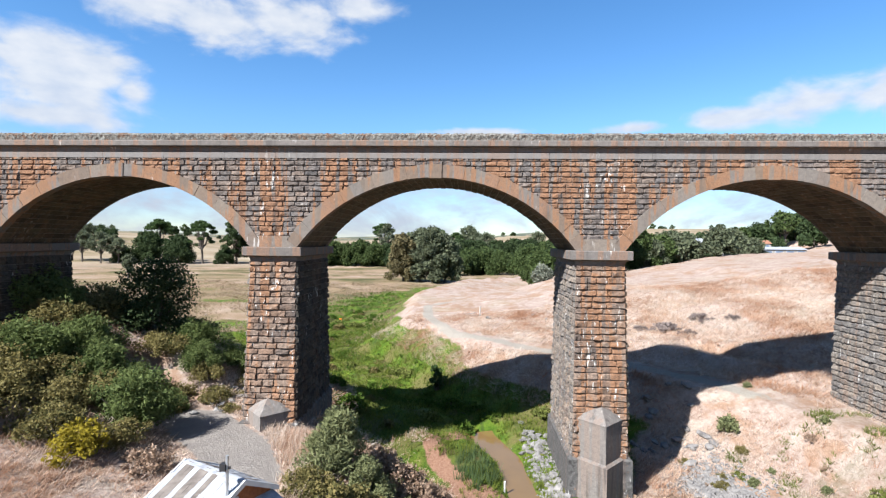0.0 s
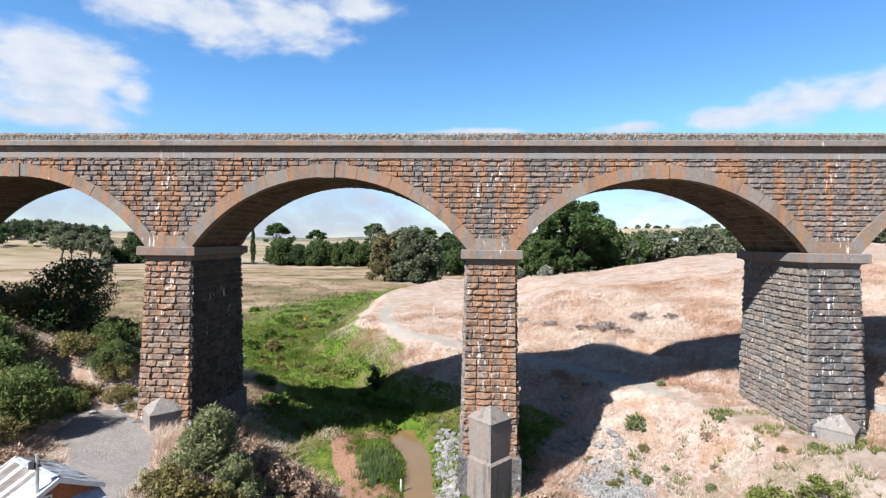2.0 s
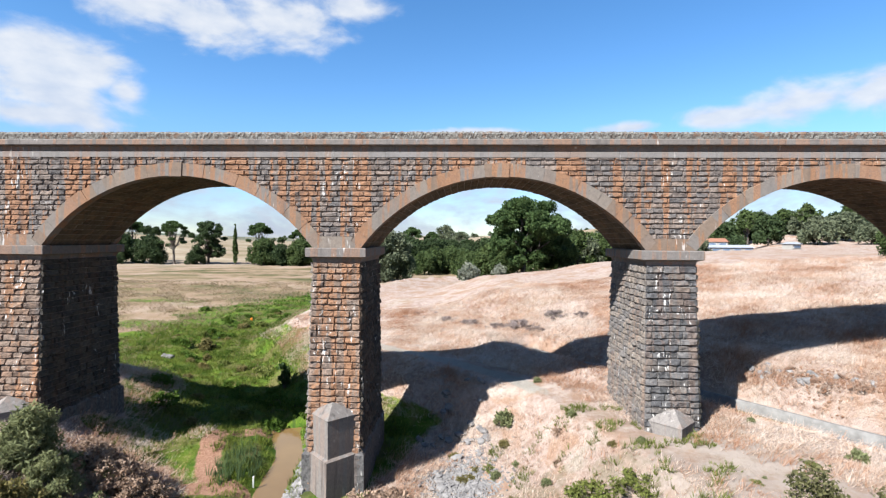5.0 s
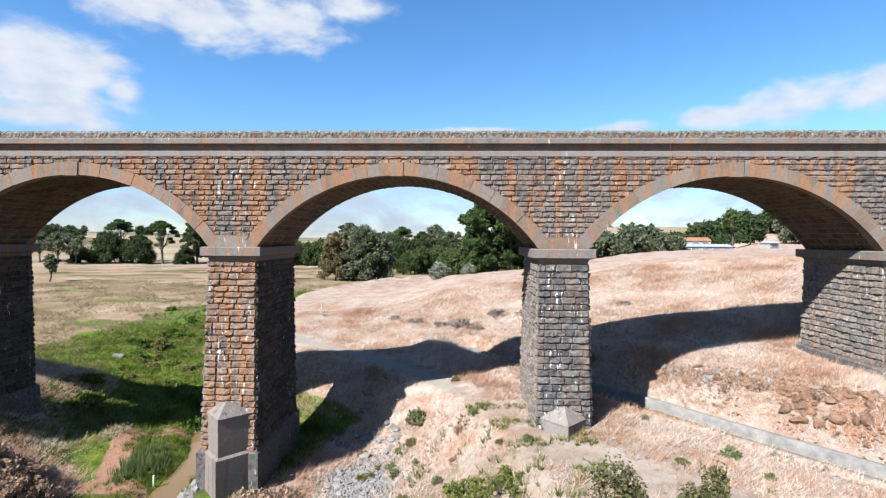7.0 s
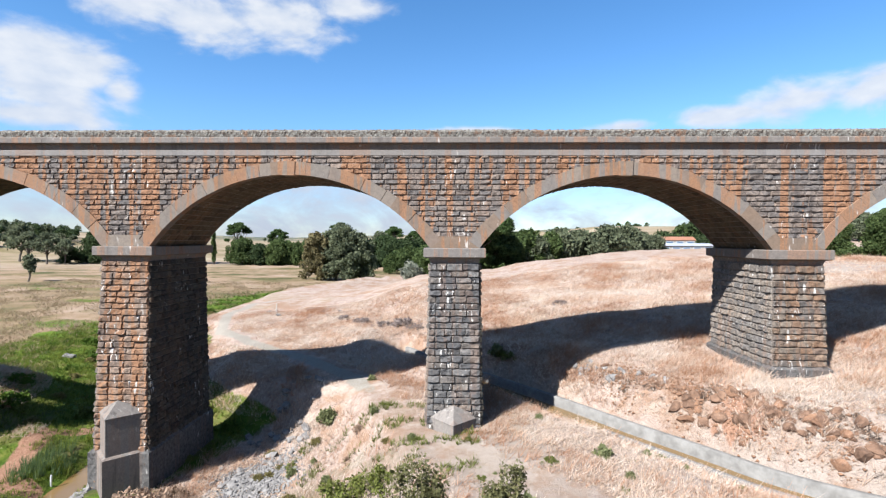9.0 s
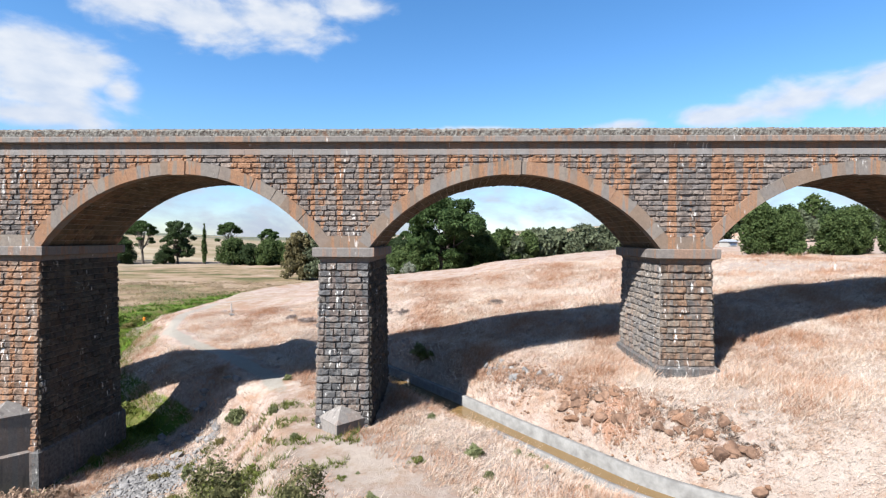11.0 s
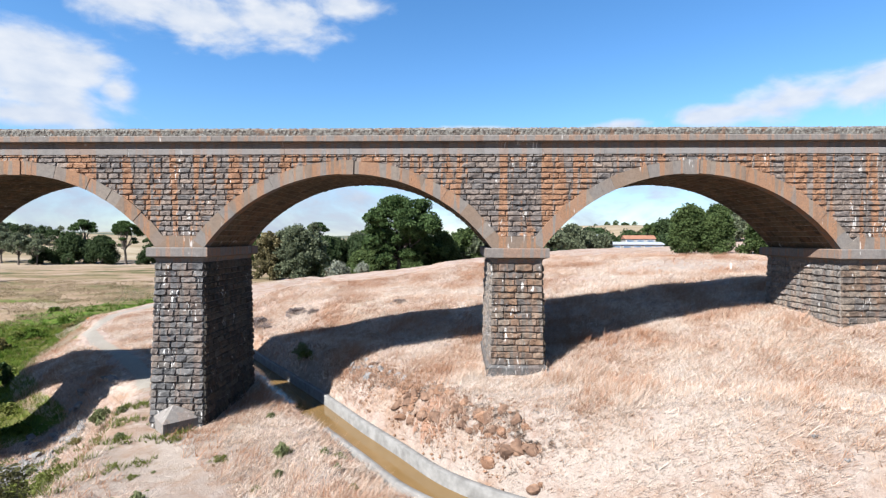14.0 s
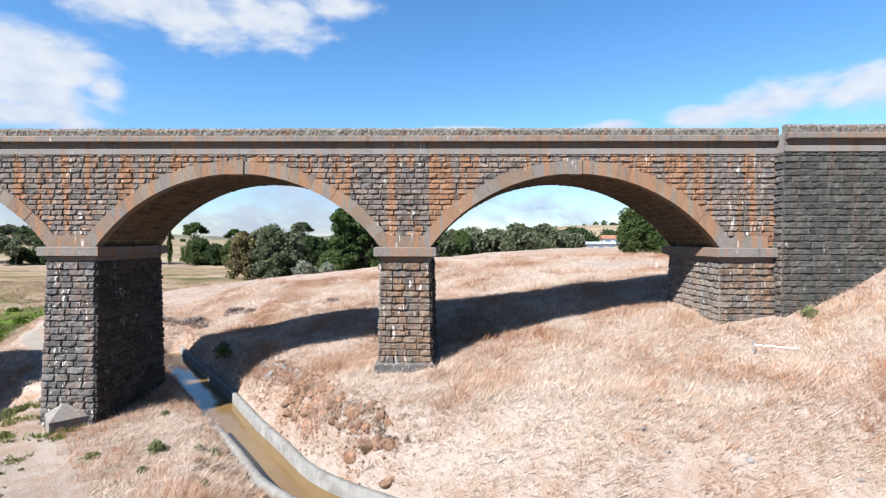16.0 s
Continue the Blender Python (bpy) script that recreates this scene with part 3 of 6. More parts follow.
def axis(lo, hi, fine_lo, fine_hi, step, grow):
    out, v, s = [], fine_lo, step
    while v <= fine_hi:
        out.append(v)
        v += step
    v = out[-1]
    while v < hi:
        s *= grow
        v += s
        out.append(min(v, hi))
    v, s = fine_lo, step
    while v > lo:
        s *= grow
        v -= s
        out.insert(0, max(v, lo))
    return np.array(out)


def build_ground():
    xs, ys = axis(-4200, 4200, -42, 88, 0.5, 1.06), axis(-900, 4600, -40, 52, 0.5, 1.05)
    gx, gy = np.meshgrid(xs, ys)
    gz = height(gx, gy)
    verts = np.stack([gx.ravel(), gy.ravel(), gz.ravel()], 1)
    nx, ny = len(xs), len(ys)
    i = (np.arange(ny - 1)[:, None] * nx + np.arange(nx - 1)[None]).ravel()
    me = quick_mesh("ground", verts, np.stack([i, i + 1, i + nx + 1, i + nx], 1), ground_material(), True)
    x, y, z = verts.T
    c, _, _ = along(x, y, CREEK)
    t, _, _ = along(x, y, TRACK)
    r, _, _ = along(x, y, ROAD)
    k, _, _ = along(x, y, CANAL)
    wide = np.interp(y, [-30, 0, 10, 20, 45, 80, 130, 200], [4, 7, 13, 15, 17, 14, 10, 9])
    c = c + 5.0 * wander(x, y, 17, 71) * ease(y, 16, 34) + 1.2 * wander(x, y, 5, 72)
    lush = (1 - ease(c, wide * 0.75, wide * 1.15)) * (1 - ease(z, 1.6 + 1.3 * (x < 2), 3.0 + 1.2 * (x < 2)))
    lush = np.maximum(lush, 0.9 * ease(x, -9.5, -8) * (1 - ease(x, -3, 0)) * ease(y, 0.5, 3) * (1 - ease(y, 12, 18)))
    lush = np.maximum(lush, 0.75 * np.exp(-(((x + 56) / 16) ** 2 + ((y - 92) / 5) ** 2)) + 0.6 * np.exp(-(((x + 95) / 30) ** 2 + ((y - 118) / 6) ** 2)) + 0.8 * np.exp(-(((x + 40) / 14) ** 2 + ((y - 62) / 5) ** 2)))
    masks = {
        "lush": lush,
        "rocky": 0.50 * (1 - ease(along(x, y, [(42.4, 7.4), (46.6, 1.4), (49.6, -2.8), (54.6, -7.8)])[0], 0.3, 2.2)),
        "scrub": 0.85 * np.exp(-(((x - 24) / 8.0) ** 2 + ((y + 4.5) / 5.5) ** 2)) + 0.7 * np.exp(-(((x + 18) / 9.0) ** 2 + ((y + 5) / 7.0) ** 2)) + 0.4 * np.exp(-(((x - 40) / 8.0) ** 2 + ((y + 12) / 4.0) ** 2)),
        "flat": ease(y, 14, 40) * (1 - ease(z, 2.0, 3.6)) * (1 - ease(np.hypot(x, y), 300, 450)),
        "far": ease(np.hypot(x, y), 330, 470),
        "ridge": ease(np.hypot(x, y), 1300, 2200),
        "gravel": (1 - ease(t, 0.35, 1.3)) * (1 - ease(y, 60, 74)) * (0.3 + 0.7 * ease(y, 4, 11)),
        "asphalt": (1 - ease(r, 1.7, 2.3)) * (1 - ease(y, 0, 3)),
        "earth": np.maximum(1 - ease(along(x, y, FOOTPATH)[0], 0.45, 1.3), 0.75 * np.exp(-(((x - 49.0) / 2.6) ** 2 + ((y + 3.2) / 2.6) ** 2)) * (k > 1.8)),
        "pale": ease(np.exp(-(((x - 60) / 17) ** 2 + ((y + 7) / 10) ** 2)) + np.exp(-(((x - 34) / 8) ** 2 + ((y + 6) / 6) ** 2)) + np.exp(-(((x - 80) / 14) ** 2 + ((y - 30) / 9) ** 2)), 0.2, 0.8),
    }
    for name, val in masks.items():
        me.attributes.new(name, "FLOAT", "POINT").data.foreach_set("value", np.ascontiguousarray(val, dtype=np.float32))
    return tagged(new("ground", me), "dry summer grassland with a green creek flat", "ground", kind="structure")


build_ground()


def water_material(name, colour):
    k = Nodes(name, 0.08, 0.5)
    k.bump(k.noise(k.pos(), 2.2, 4), 0.12, 0.03)
    return k.done(k.mix(k.noise(k.pos(), 0.5, 3), colour, tuple(0.75 * q for q in colour)))


def ribbon(line, half, z, step=0.5):
    """A flat strip along a line in plan."""
    pts = []
    for (ax, ay), (bx, by) in zip(line[:-1], line[1:]):
        n = max(2, int(math.hypot(bx - ax, by - ay) / step))
        pts += [(ax + (bx - ax) * i / n, ay + (by - ay) * i / n) for i in range(n)]
    pts.append(line[-1])
    pts = np.array(pts)
    for _ in range(6):
        pts[1:-1] = (pts[:-2] + pts[1:-1] * 2 + pts[2:]) / 4
    d = np.gradient(pts, axis=0)
    d /= np.linalg.norm(d, axis=1)[:, None]
    nrm = np.stack([d[:, 1], -d[:, 0]], 1)
    return pts, nrm


def strip(name, pts, nrm, profile, material):
    """Draws a profile of (offset to the right, z) along the points."""
    n, m = len(pts), len(profile)
    v = np.zeros((n, m, 3))
    for j, (off, z) in enumerate(profile):
        v[:, j, :2] = pts + nrm * off
        v[:, j, 2] = z
    i = (np.arange(n - 1)[:, None] * m + np.arange(m - 1)[None]).ravel()
    return quick_mesh(name, v.reshape(-1, 3), np.stack([i, i + m, i + m + 1, i + 1], 1), material, False)


muddy = water_material("muddy_water", (0.134, 0.084, 0.034))
pts, nrm = ribbon(CANAL[:-1], 1, 0)
tagged(new("canal_water", strip("canal_water", pts, nrm, [(-1.2, 4.0), (1.2, 4.0)], muddy)), "still brown water in the concrete channel", "water", kind="structure")
for side, nm in ((-1, "canal_wall_east"), (1, "canal_wall_west")):
    prof = [(side * 1.06, 3.3), (side * 1.1, CANAL_TOP + 0.08), (side * 1.14, CANAL_TOP + 0.12), (side * 1.42, CANAL_TOP + 0.13), (side * 1.47, CANAL_TOP + 0.08), (side * 1.5, 3.5)]
    keep = pts[:, 1] < (0.6 if side > 0 else 99)
    tagged(new(nm, strip(nm, pts[keep], nrm[keep], prof if side > 0 else prof[::-1], concrete)), "pale concrete channel wall, stained and straight-edged", "canal wall", kind="structure")
pts, nrm = ribbon(CREEK[:6], 1, 0)
tagged(new("creek_water", strip("creek_water", pts, nrm, [(-1.7, -0.42), (1.7, -0.42)], muddy)), "shallow muddy creek water", "water", kind="structure")
tagged(new("pool", strip("pool", np.array([(-23.5 + 0.5 * i, 52.5 + 0.25 * i) for i in range(7)]), np.array([(0.45, -0.9)] * 7) * np.array([[0.2], [0.8], [1.1], [1.2], [1.0], [0.7], [0.2]]), [(-1.0, ground_at(-22, 53.2) + 0.12), (1.0, ground_at(-22, 53.2) + 0.12)], muddy)), "small still pool reflecting the sky on the flat", "water", kind="structure")

# ---- the viaduct ----
PITCH, SPRING, HALF, RISE, RING, WIDE = 21.7, 16.25, 9.28, 4.75, 0.80, 7.25
RAD = (HALF ** 2 + RISE ** 2) / (2 * RISE)
CZ = SPRING + RISE - RAD                       # height of the arches' centres
SWEEP = math.asin(HALF / RAD)
CROWNS = [PITCH * i for i in range(-1, 4)]
PIERS = [PITCH * (i + 0.5) for i in range(-1, 3)]
LEFT_END, RIGHT_END = CROWNS[0] - HALF, CROWNS[-1] + HALF
TOP = 23.0
rnd = random.Random(7)

viaduct = thing("viaduct", "weathered bluestone and sandstone railway viaduct with five arches", "viaduct")


def block_template(seed, nx=5, nz=4):
    """A rock-faced block, unit wide and high: sides nearly flush with its neighbours, a broken face that overhangs the bed below."""
    r = random.Random(seed)
    v, f = [], []
    us = (0, r.uniform(0.03, 0.08), r.uniform(0.35, 0.65), r.uniform(0.92, 0.97), 1)
    ws = (0, r.uniform(0.10, 0.20), r.uniform(0.74, 0.90), 1)
    lean = r.uniform(-0.35, 0.35)
    for j in range(nz):
        for i in range(nx):
            end, bed = i in (0, nx - 1), j in (0, nz - 1)
            x, z = us[i] + (0 if end or bed else r.uniform(-0.015, 0.015)), ws[j] + (0 if end or bed else r.uniform(-0.05, 0.07))
            y = r.uniform(-0.20, -0.08) if bed or end else r.uniform(-1.25, -0.25) - lean * (x - 0.5) - (0.35 if j == 1 else 0)
            v.append((x, y, z))
    for j in range(nz - 1):
        for i in range(nx - 1):
            a = j * nx + i
            f.append((a, a + 1, a + nx + 1, a + nx))
    ring = list(range(nx)) + [nx * (j + 1) - 1 for j in range(1, nz)] + [nx * nz - 2 - i for i in range(nx - 1)] + [nx * j for j in range(nz - 2, 0, -1)]
    base = len(v)
    for i in ring:
        v.append((v[i][0], 1.3, v[i][2]))
    n = len(ring)
    for q in range(n):
        w = (q + 1) % n
        f.append((ring[w], ring[q], base + q, base + w))
    return np.array(v), f


TEMPLATES = [block_template(s) for s in range(14)]
DEPTH = 0.125


def block_meshes(material):
    return [mesh_from("stone", t[0] * (1, DEPTH, 1), t[1], material) for t in TEMPLATES]


def lay(name, meshes, parent, m, w, h, proud=1.25):
    """One stone as a part: m is the pose of its lower left corner on the face."""
    ob = new(name, meshes[rnd.randrange(len(meshes))])
    ob.parent = parent
    ob.matrix_basis = m @ Matrix.Diagonal((w, rnd.uniform(0.56, 1.0) * proud, h, 1))
    return ob


def course(x0, x1, r, lo=0.55, hi=1.25, first=None):
    """Cuts a course from x0 to x1 into stones."""
    out, x = [], x0
    if first:
        out.append((x0, min(first, x1 - x0)))
        x = x0 + first
    while x < x1 - 0.02:
        w = r.uniform(lo, hi)
        if x1 - x - w < lo * 0.6:
            w = x1 - x
        out.append((x, w))
        x += w
    return out


class Pile:
    """Many small stones in one mesh."""

    def __init__(self):
        self.v, self.f, self.n = [], [], 0

    def add(self, m, w, h, depth=1.0):
        tv, tf = TEMPLATES[rnd.randrange(len(TEMPLATES))]
        q = tv * (w, DEPTH * depth * rnd.uniform(0.6, 1.2), h)
        a = np.array(m)
        q = q @ a[:3, :3].T + a[:3, 3]
        self.v.append(q)
        self.f += [tuple(i + self.n for i in face) for face in tf]
        self.n += len(q)

    def make(self, name, material):
        return mesh_from(name, np.concatenate(self.v), self.f, material)


def frame_on(corner, along_x, up):
    """A pose whose x runs along the course, z up the wall and -y out of it."""
    x, z = Vector(along_x).normalized(), Vector(up).normalized()
    y = z.cross(x).normalized()
    m = Matrix((x, y, z)).transposed().to_4x4()
    m.translation = corner
    return m


mixed_blocks, spandrel_blocks = block_meshes(stone_mixed), block_meshes(stone_spandrel)
warm_blocks, grey_blocks, wing_blocks = block_meshes(stone_warm), block_meshes(stone_grey), block_meshes(stone_wing)


# arches: barrel with spandrels, stone by stone
def spandrel_courses():
    q, z, out = random.Random(77), SPRING + 0.02, []
    while z < 22.2:
        h = min(q.uniform(0.30, 0.38), 22.25 - z)
        out.append((z, h))
        z += h
    return out


COURSES = spandrel_courses()


def build_bay(cx):
    n = 36
    pts = [(cx + HALF * math.sin(SWEEP * (2 * i / n - 1)) / math.sin(SWEEP), CZ + RAD * math.cos(SWEEP * (2 * i / n - 1))) for i in range(n + 1)]
    body = bmesh.new()
    prism(body, [(cx - PITCH / 2, SPRING), *pts, (cx + PITCH / 2, SPRING), (cx + PITCH / 2, TOP), (cx - PITCH / 2, TOP)], 0.0, WIDE)
    bay = part("arch_span", body, mortar, viaduct, "round-backed stone arch with rock-faced spandrels")
    # ring of cut stones, keystone in the middle
    count = 29
    da = 2 * SWEEP / count
    for face in (0, 1):
        for i in range(count):
            a = -SWEEP + da * (i + 0.5)
            key = i == count // 2
            ob = new("keystone" if key else "voussoir", VOUSSOIRS[3 if key else rnd.randrange(3)])
            ob.parent = bay
            ob.matrix_basis = pose(cx, 0 if face == 0 else WIDE, CZ) @ pose(0, 0, 0, 0, math.degrees(a), 0) @ (Matrix.Identity(4) if face == 0 else pose(0, 0, 0, 0, 0, 180)) @ Matrix.Diagonal((1, rnd.uniform(0.9, 1.1), 1, 1))
            if face == 1:
                break
    # spandrel stones
    r = random.Random(int(cx * 7))
    for i, (z, h) in enumerate(COURSES):
        zm = z + h / 2
        off = 0.0 if z < 17.1 else (-0.55, 0.35, 0.0, 0.6, -0.25)[i % 5]
        lo = cx - PITCH / 2 + (off if cx > CROWNS[0] else 0)
        hi = cx + PITCH / 2 + (off if cx < CROWNS[-1] else 0)
        lim = math.sqrt(max((RAD + RING * 0.55) ** 2 - (zm - CZ) ** 2, 0.0)) if zm < CZ + RAD + RING * 0.55 else 0.0
        runs = [(lo, cx - lim), (cx + lim, hi)] if lim > 0.3 else [(lo, hi)]
        for a, b in runs:
            if b - a > 0.2:
                for x, w in course(a, b, r, 0.5, 1.15):
                    lay("stone", spandrel_blocks, bay, pose(x + 0.011, 0, z + 0.012), w - 0.022, h - 0.024, 0.95)
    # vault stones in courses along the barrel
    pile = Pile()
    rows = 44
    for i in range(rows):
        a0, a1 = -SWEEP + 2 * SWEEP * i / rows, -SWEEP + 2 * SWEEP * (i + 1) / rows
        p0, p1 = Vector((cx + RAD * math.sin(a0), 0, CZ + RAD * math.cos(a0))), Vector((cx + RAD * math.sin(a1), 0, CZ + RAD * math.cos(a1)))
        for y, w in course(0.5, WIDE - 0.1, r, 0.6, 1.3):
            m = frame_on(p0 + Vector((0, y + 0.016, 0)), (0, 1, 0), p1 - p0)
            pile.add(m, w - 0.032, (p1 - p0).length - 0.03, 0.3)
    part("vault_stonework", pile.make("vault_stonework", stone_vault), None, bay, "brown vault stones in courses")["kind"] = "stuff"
    return bay


def voussoir_mesh(da, inner, outer, proud, seed):
    r = random.Random(seed)
    bm = bmesh.new()
    g = 0.0015
    sec = [(-math.sin(da / 2) * inner + g, math.cos(da / 2) * inner), (math.sin(da / 2) * inner - g, math.cos(da / 2) * inner),
           (math.sin(da / 2) * outer - g, math.cos(da / 2) * outer), (-math.sin(da / 2) * outer + g, math.cos(da / 2) * outer)]
    prism(bm, sec, -proud, 0.5)
    bmesh.ops.bevel(bm, geom=[e for e in bm.edges if all(v.co.y < 0 for v in e.verts)], offset=0.004, segments=1, affect="EDGES")
    me = bpy.data.meshes.new("voussoir")
    bmesh.ops.recalc_face_normals(bm, faces=bm.faces)
    bm.to_mesh(me)
    bm.free()
    me.materials.append(stone_dressed)
    return me


DA = 2 * SWEEP / 29
VOUSSOIRS = [voussoir_mesh(DA, RAD - 0.03, RAD + RING + q, 0.165 + w, i) for i, (q, w) in enumerate(((0, 0), (0.03, 0.008), (-0.02, 0.004)))]
VOUSSOIRS.append(voussoir_mesh(DA * 1.15, RAD - 0.08, RAD + RING + 0.04, 0.235, 9))


# piers
BATTER_F, BATTER_S, CAP_LOW = 0.055, 0.017, 15.3


def shaft_half(z):
    return 1.57 + BATTER_S * (CAP_LOW - z)


def shaft_front(z):
    return -0.10 - BATTER_F * (CAP_LOW - z)


def tapered(bm, x0, x1, fz, levels, grow):
    """A battered shaft: grow(z) gives left, right, front and back at a height."""
    rings = []
    for z in levels:
        l, r_, f, b = grow(z)
        rings.append([bm.verts.new(p) for p in ((l, f, z), (r_, f, z), (r_, b, z), (l, b, z))])
    bm.faces.new(rings[0][::-1])
    bm.faces.new(rings[-1])
    for a, b in zip(rings[:-1], rings[1:]):
        for i in range(4):
            j = (i + 1) % 4
            bm.faces.new((a[i], a[j], b[j], b[i]))
    return bm


def pier_cap(parent, x0, x1, y0, y1, joint_left=True):
    """Projecting cap: a slab over a hollow moulding, with the skewback block above it."""
    bm = bmesh.new()
    e = 0.42
    prof = [(0.0, CAP_LOW), (0.03, CAP_LOW + 0.12), (0.09, CAP_LOW + 0.26), (e - 0.06, CAP_LOW + 0.345), (e, CAP_LOW + 0.37), (e, SPRING - 0.06), (e - 0.04, SPRING - 0.004)]
    rings = [[bm.verts.new(q) for q in ((x0 - o, y0 - o, z), (x1 + o, y0 - o, z), (x1 + o, y1 + o, z), (x0 - o, y1 + o, z))] for o, z in prof]
    bm.faces.new(rings[0][::-1])
    bm.faces.new(rings[-1])
    for a, b in zip(rings[:-1], rings[1:]):
        for i in range(4):
            j = (i + 1) % 4
            bm.faces.new((a[i], a[j], b[j], b[i]))
    return part("pier_cap", bm, stone_cap, parent, "dressed stone cap with a hollow moulding")


def skewback(parent, cx):
    ex, ez = RING * math.sin(SWEEP), RING * math.cos(SWEEP)
    t = 17.0
    xo = PITCH / 2 - math.sqrt((RAD + RING) ** 2 - (t - CZ) ** 2)
    w = PITCH / 2 - HALF
    bm = prism(bmesh.new(), [(cx - w, SPRING), (cx + w, SPRING), (cx + w - ex, SPRING + ez), (cx + xo, t), (cx - xo, t), (cx - w + ex, SPRING + ez)], -0.185, 0.4)
    part("skewback", bm, stone_dressed, parent, "dressed springing block")


def pier_stones(parent, cx, z0, blocks, seed, half=shaft_half, front=shaft_front, z1=CAP_LOW, sides=(-1, 1), depth=WIDE):
    r = random.Random(seed)
    piles = {s: Pile() for s in sides}
    z = z0
    while z < z1 - 0.1:
        h = r.uniform(0.38, 0.47)
        if z1 - z - h < 0.25:
            h = z1 - z
        hw, f = half(z), front(z)
        up = (0, front(z + 1) - f, 1)
        for x, w in course(cx - hw, cx + half(z + h), r, 0.55, 1.2, r.choice((0.42, 0.8))):
            lay("stone", blocks, parent, frame_on((x + 0.011, f, z + 0.012), (1, 0, 0), up), w - 0.022, h - 0.024)
        for s in sides:
            ups = (s * (half(z + 1) - hw), 0, 1)
            b = depth + 0.12
            for y, w in course(f, b, r, 0.55, 1.2, r.choice((0.42, 0.8))):
                if s > 0:
                    piles[s].add(frame_on((cx + hw, y + 0.006, z + 0.012), (0, 1, 0), ups), w - 0.012, h - 0.024)
                else:
                    piles[s].add(frame_on((cx - hw, y + w - 0.006, z + 0.012), (0, -1, 0), ups), w - 0.012, h - 0.024)
        z += h
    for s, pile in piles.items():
        # left flanks get the sun-paled stone, right flanks the shade-darkened one
        part("flank_stonework", pile.make("flank_stonework", stone_flank_shaded if s > 0 else stone_flank_lit), None, parent, "rock-faced blocks of the flank, its shade darkened into the stone colour" if s > 0 else "lime-streaked rock-faced blocks of the flank, paled in colour for sunlight")["kind"] = "stuff"


def cutwater(parent, cx, z0, tip, step):
    """A pointed prow with a pyramid top, wider below the step."""
    bm = bmesh.new()

    def outline(hw, out, back):
        return [(cx - hw, back), (cx - hw, back - 0.35), (cx, back - out), (cx + hw, back - 0.35), (cx + hw, back)]

    fy = shaft_front(3.0) + 0.05
    levels = []
    if step is not None:
        levels += [(z0, 1.98, 1.85), (step - 0.12, 1.92, 1.8), (step, 1.66, 1.5)]
    else:
        levels += [(z0, 1.70, 1.54)]
    levels += [(tip - 0.95, 1.64, 1.46), (tip - 0.93, 1.68, 1.5), (tip - 0.86, 1.68, 1.5)]
    rings = [[bm.verts.new((x, y, z)) for x, y in outline(hw, out, fy + 0.6)] for z, hw, out in [(z, hw, out + 0.6) for z, hw, out in levels]]
    bm.faces.new(rings[0][::-1])
    for a, b in zip(rings[:-1], rings[1:]):
        for i in range(5):
            j = (i + 1) % 5
            bm.faces.new((a[i], b[i], b[j], a[j]))
    top = bm.verts.new((cx, shaft_front(tip) - 0.42, tip))
    for i in range(5):
        bm.faces.new((rings[-1][i], top, rings[-1][(i + 1) % 5]))
    part("cutwater", bm, stone_cutwater, parent, "pale pointed cutwater with a pyramid top")


def build_pier(cx, z0, blocks, seed, step=None, plinth=None, prow=True):
    bm = tapered(bmesh.new(), 0, 0, 0, (z0 - 2, CAP_LOW), lambda z: (cx - shaft_half(z), cx + shaft_half(z), shaft_front(z), WIDE + 0.12))
    pier = part("pier", bm, mortar, viaduct, "tall battered pier of rock-faced stone")
    pier_stones(pier, cx, z0 - 0.6, blocks, seed)
    pier_cap(pier, cx - 1.57, cx + 1.57, -0.10, WIDE + 0.10)
    skewback(pier, cx)
    if prow:
        cutwater(pier, cx, z0 - 1.0, 6.3, step)
    if plinth:
        hw = shaft_half(plinth) + 0.03
        more = {z0 - 2: 0.24, plinth - 0.2: 0.22, plinth: 0.0}
        bm = tapered(bmesh.new(), 0, 0, 0, tuple(more), lambda z: (cx - hw - more[z], cx + hw + more[z], shaft_front(plinth) - 0.03 - more[z], WIDE + 0.15 + more[z]))
        part("plinth", bm, stone_grey_rest, pier, "dark stepped plinth")
    return pier


for cx in CROWNS:
    build_bay(cx)
build_pier(PIERS[0], 4.3, warm_blocks, 21, plinth=4.75)
build_pier(PIERS[1], 0.2, warm_blocks, 22, step=3.05, plinth=3.05)
build_pier(PIERS[2], 4.3, grey_blocks, 23, plinth=4.7)
build_pier(PIERS[3], 8.2, mixed_blocks, 24, plinth=8.95, prow=False)


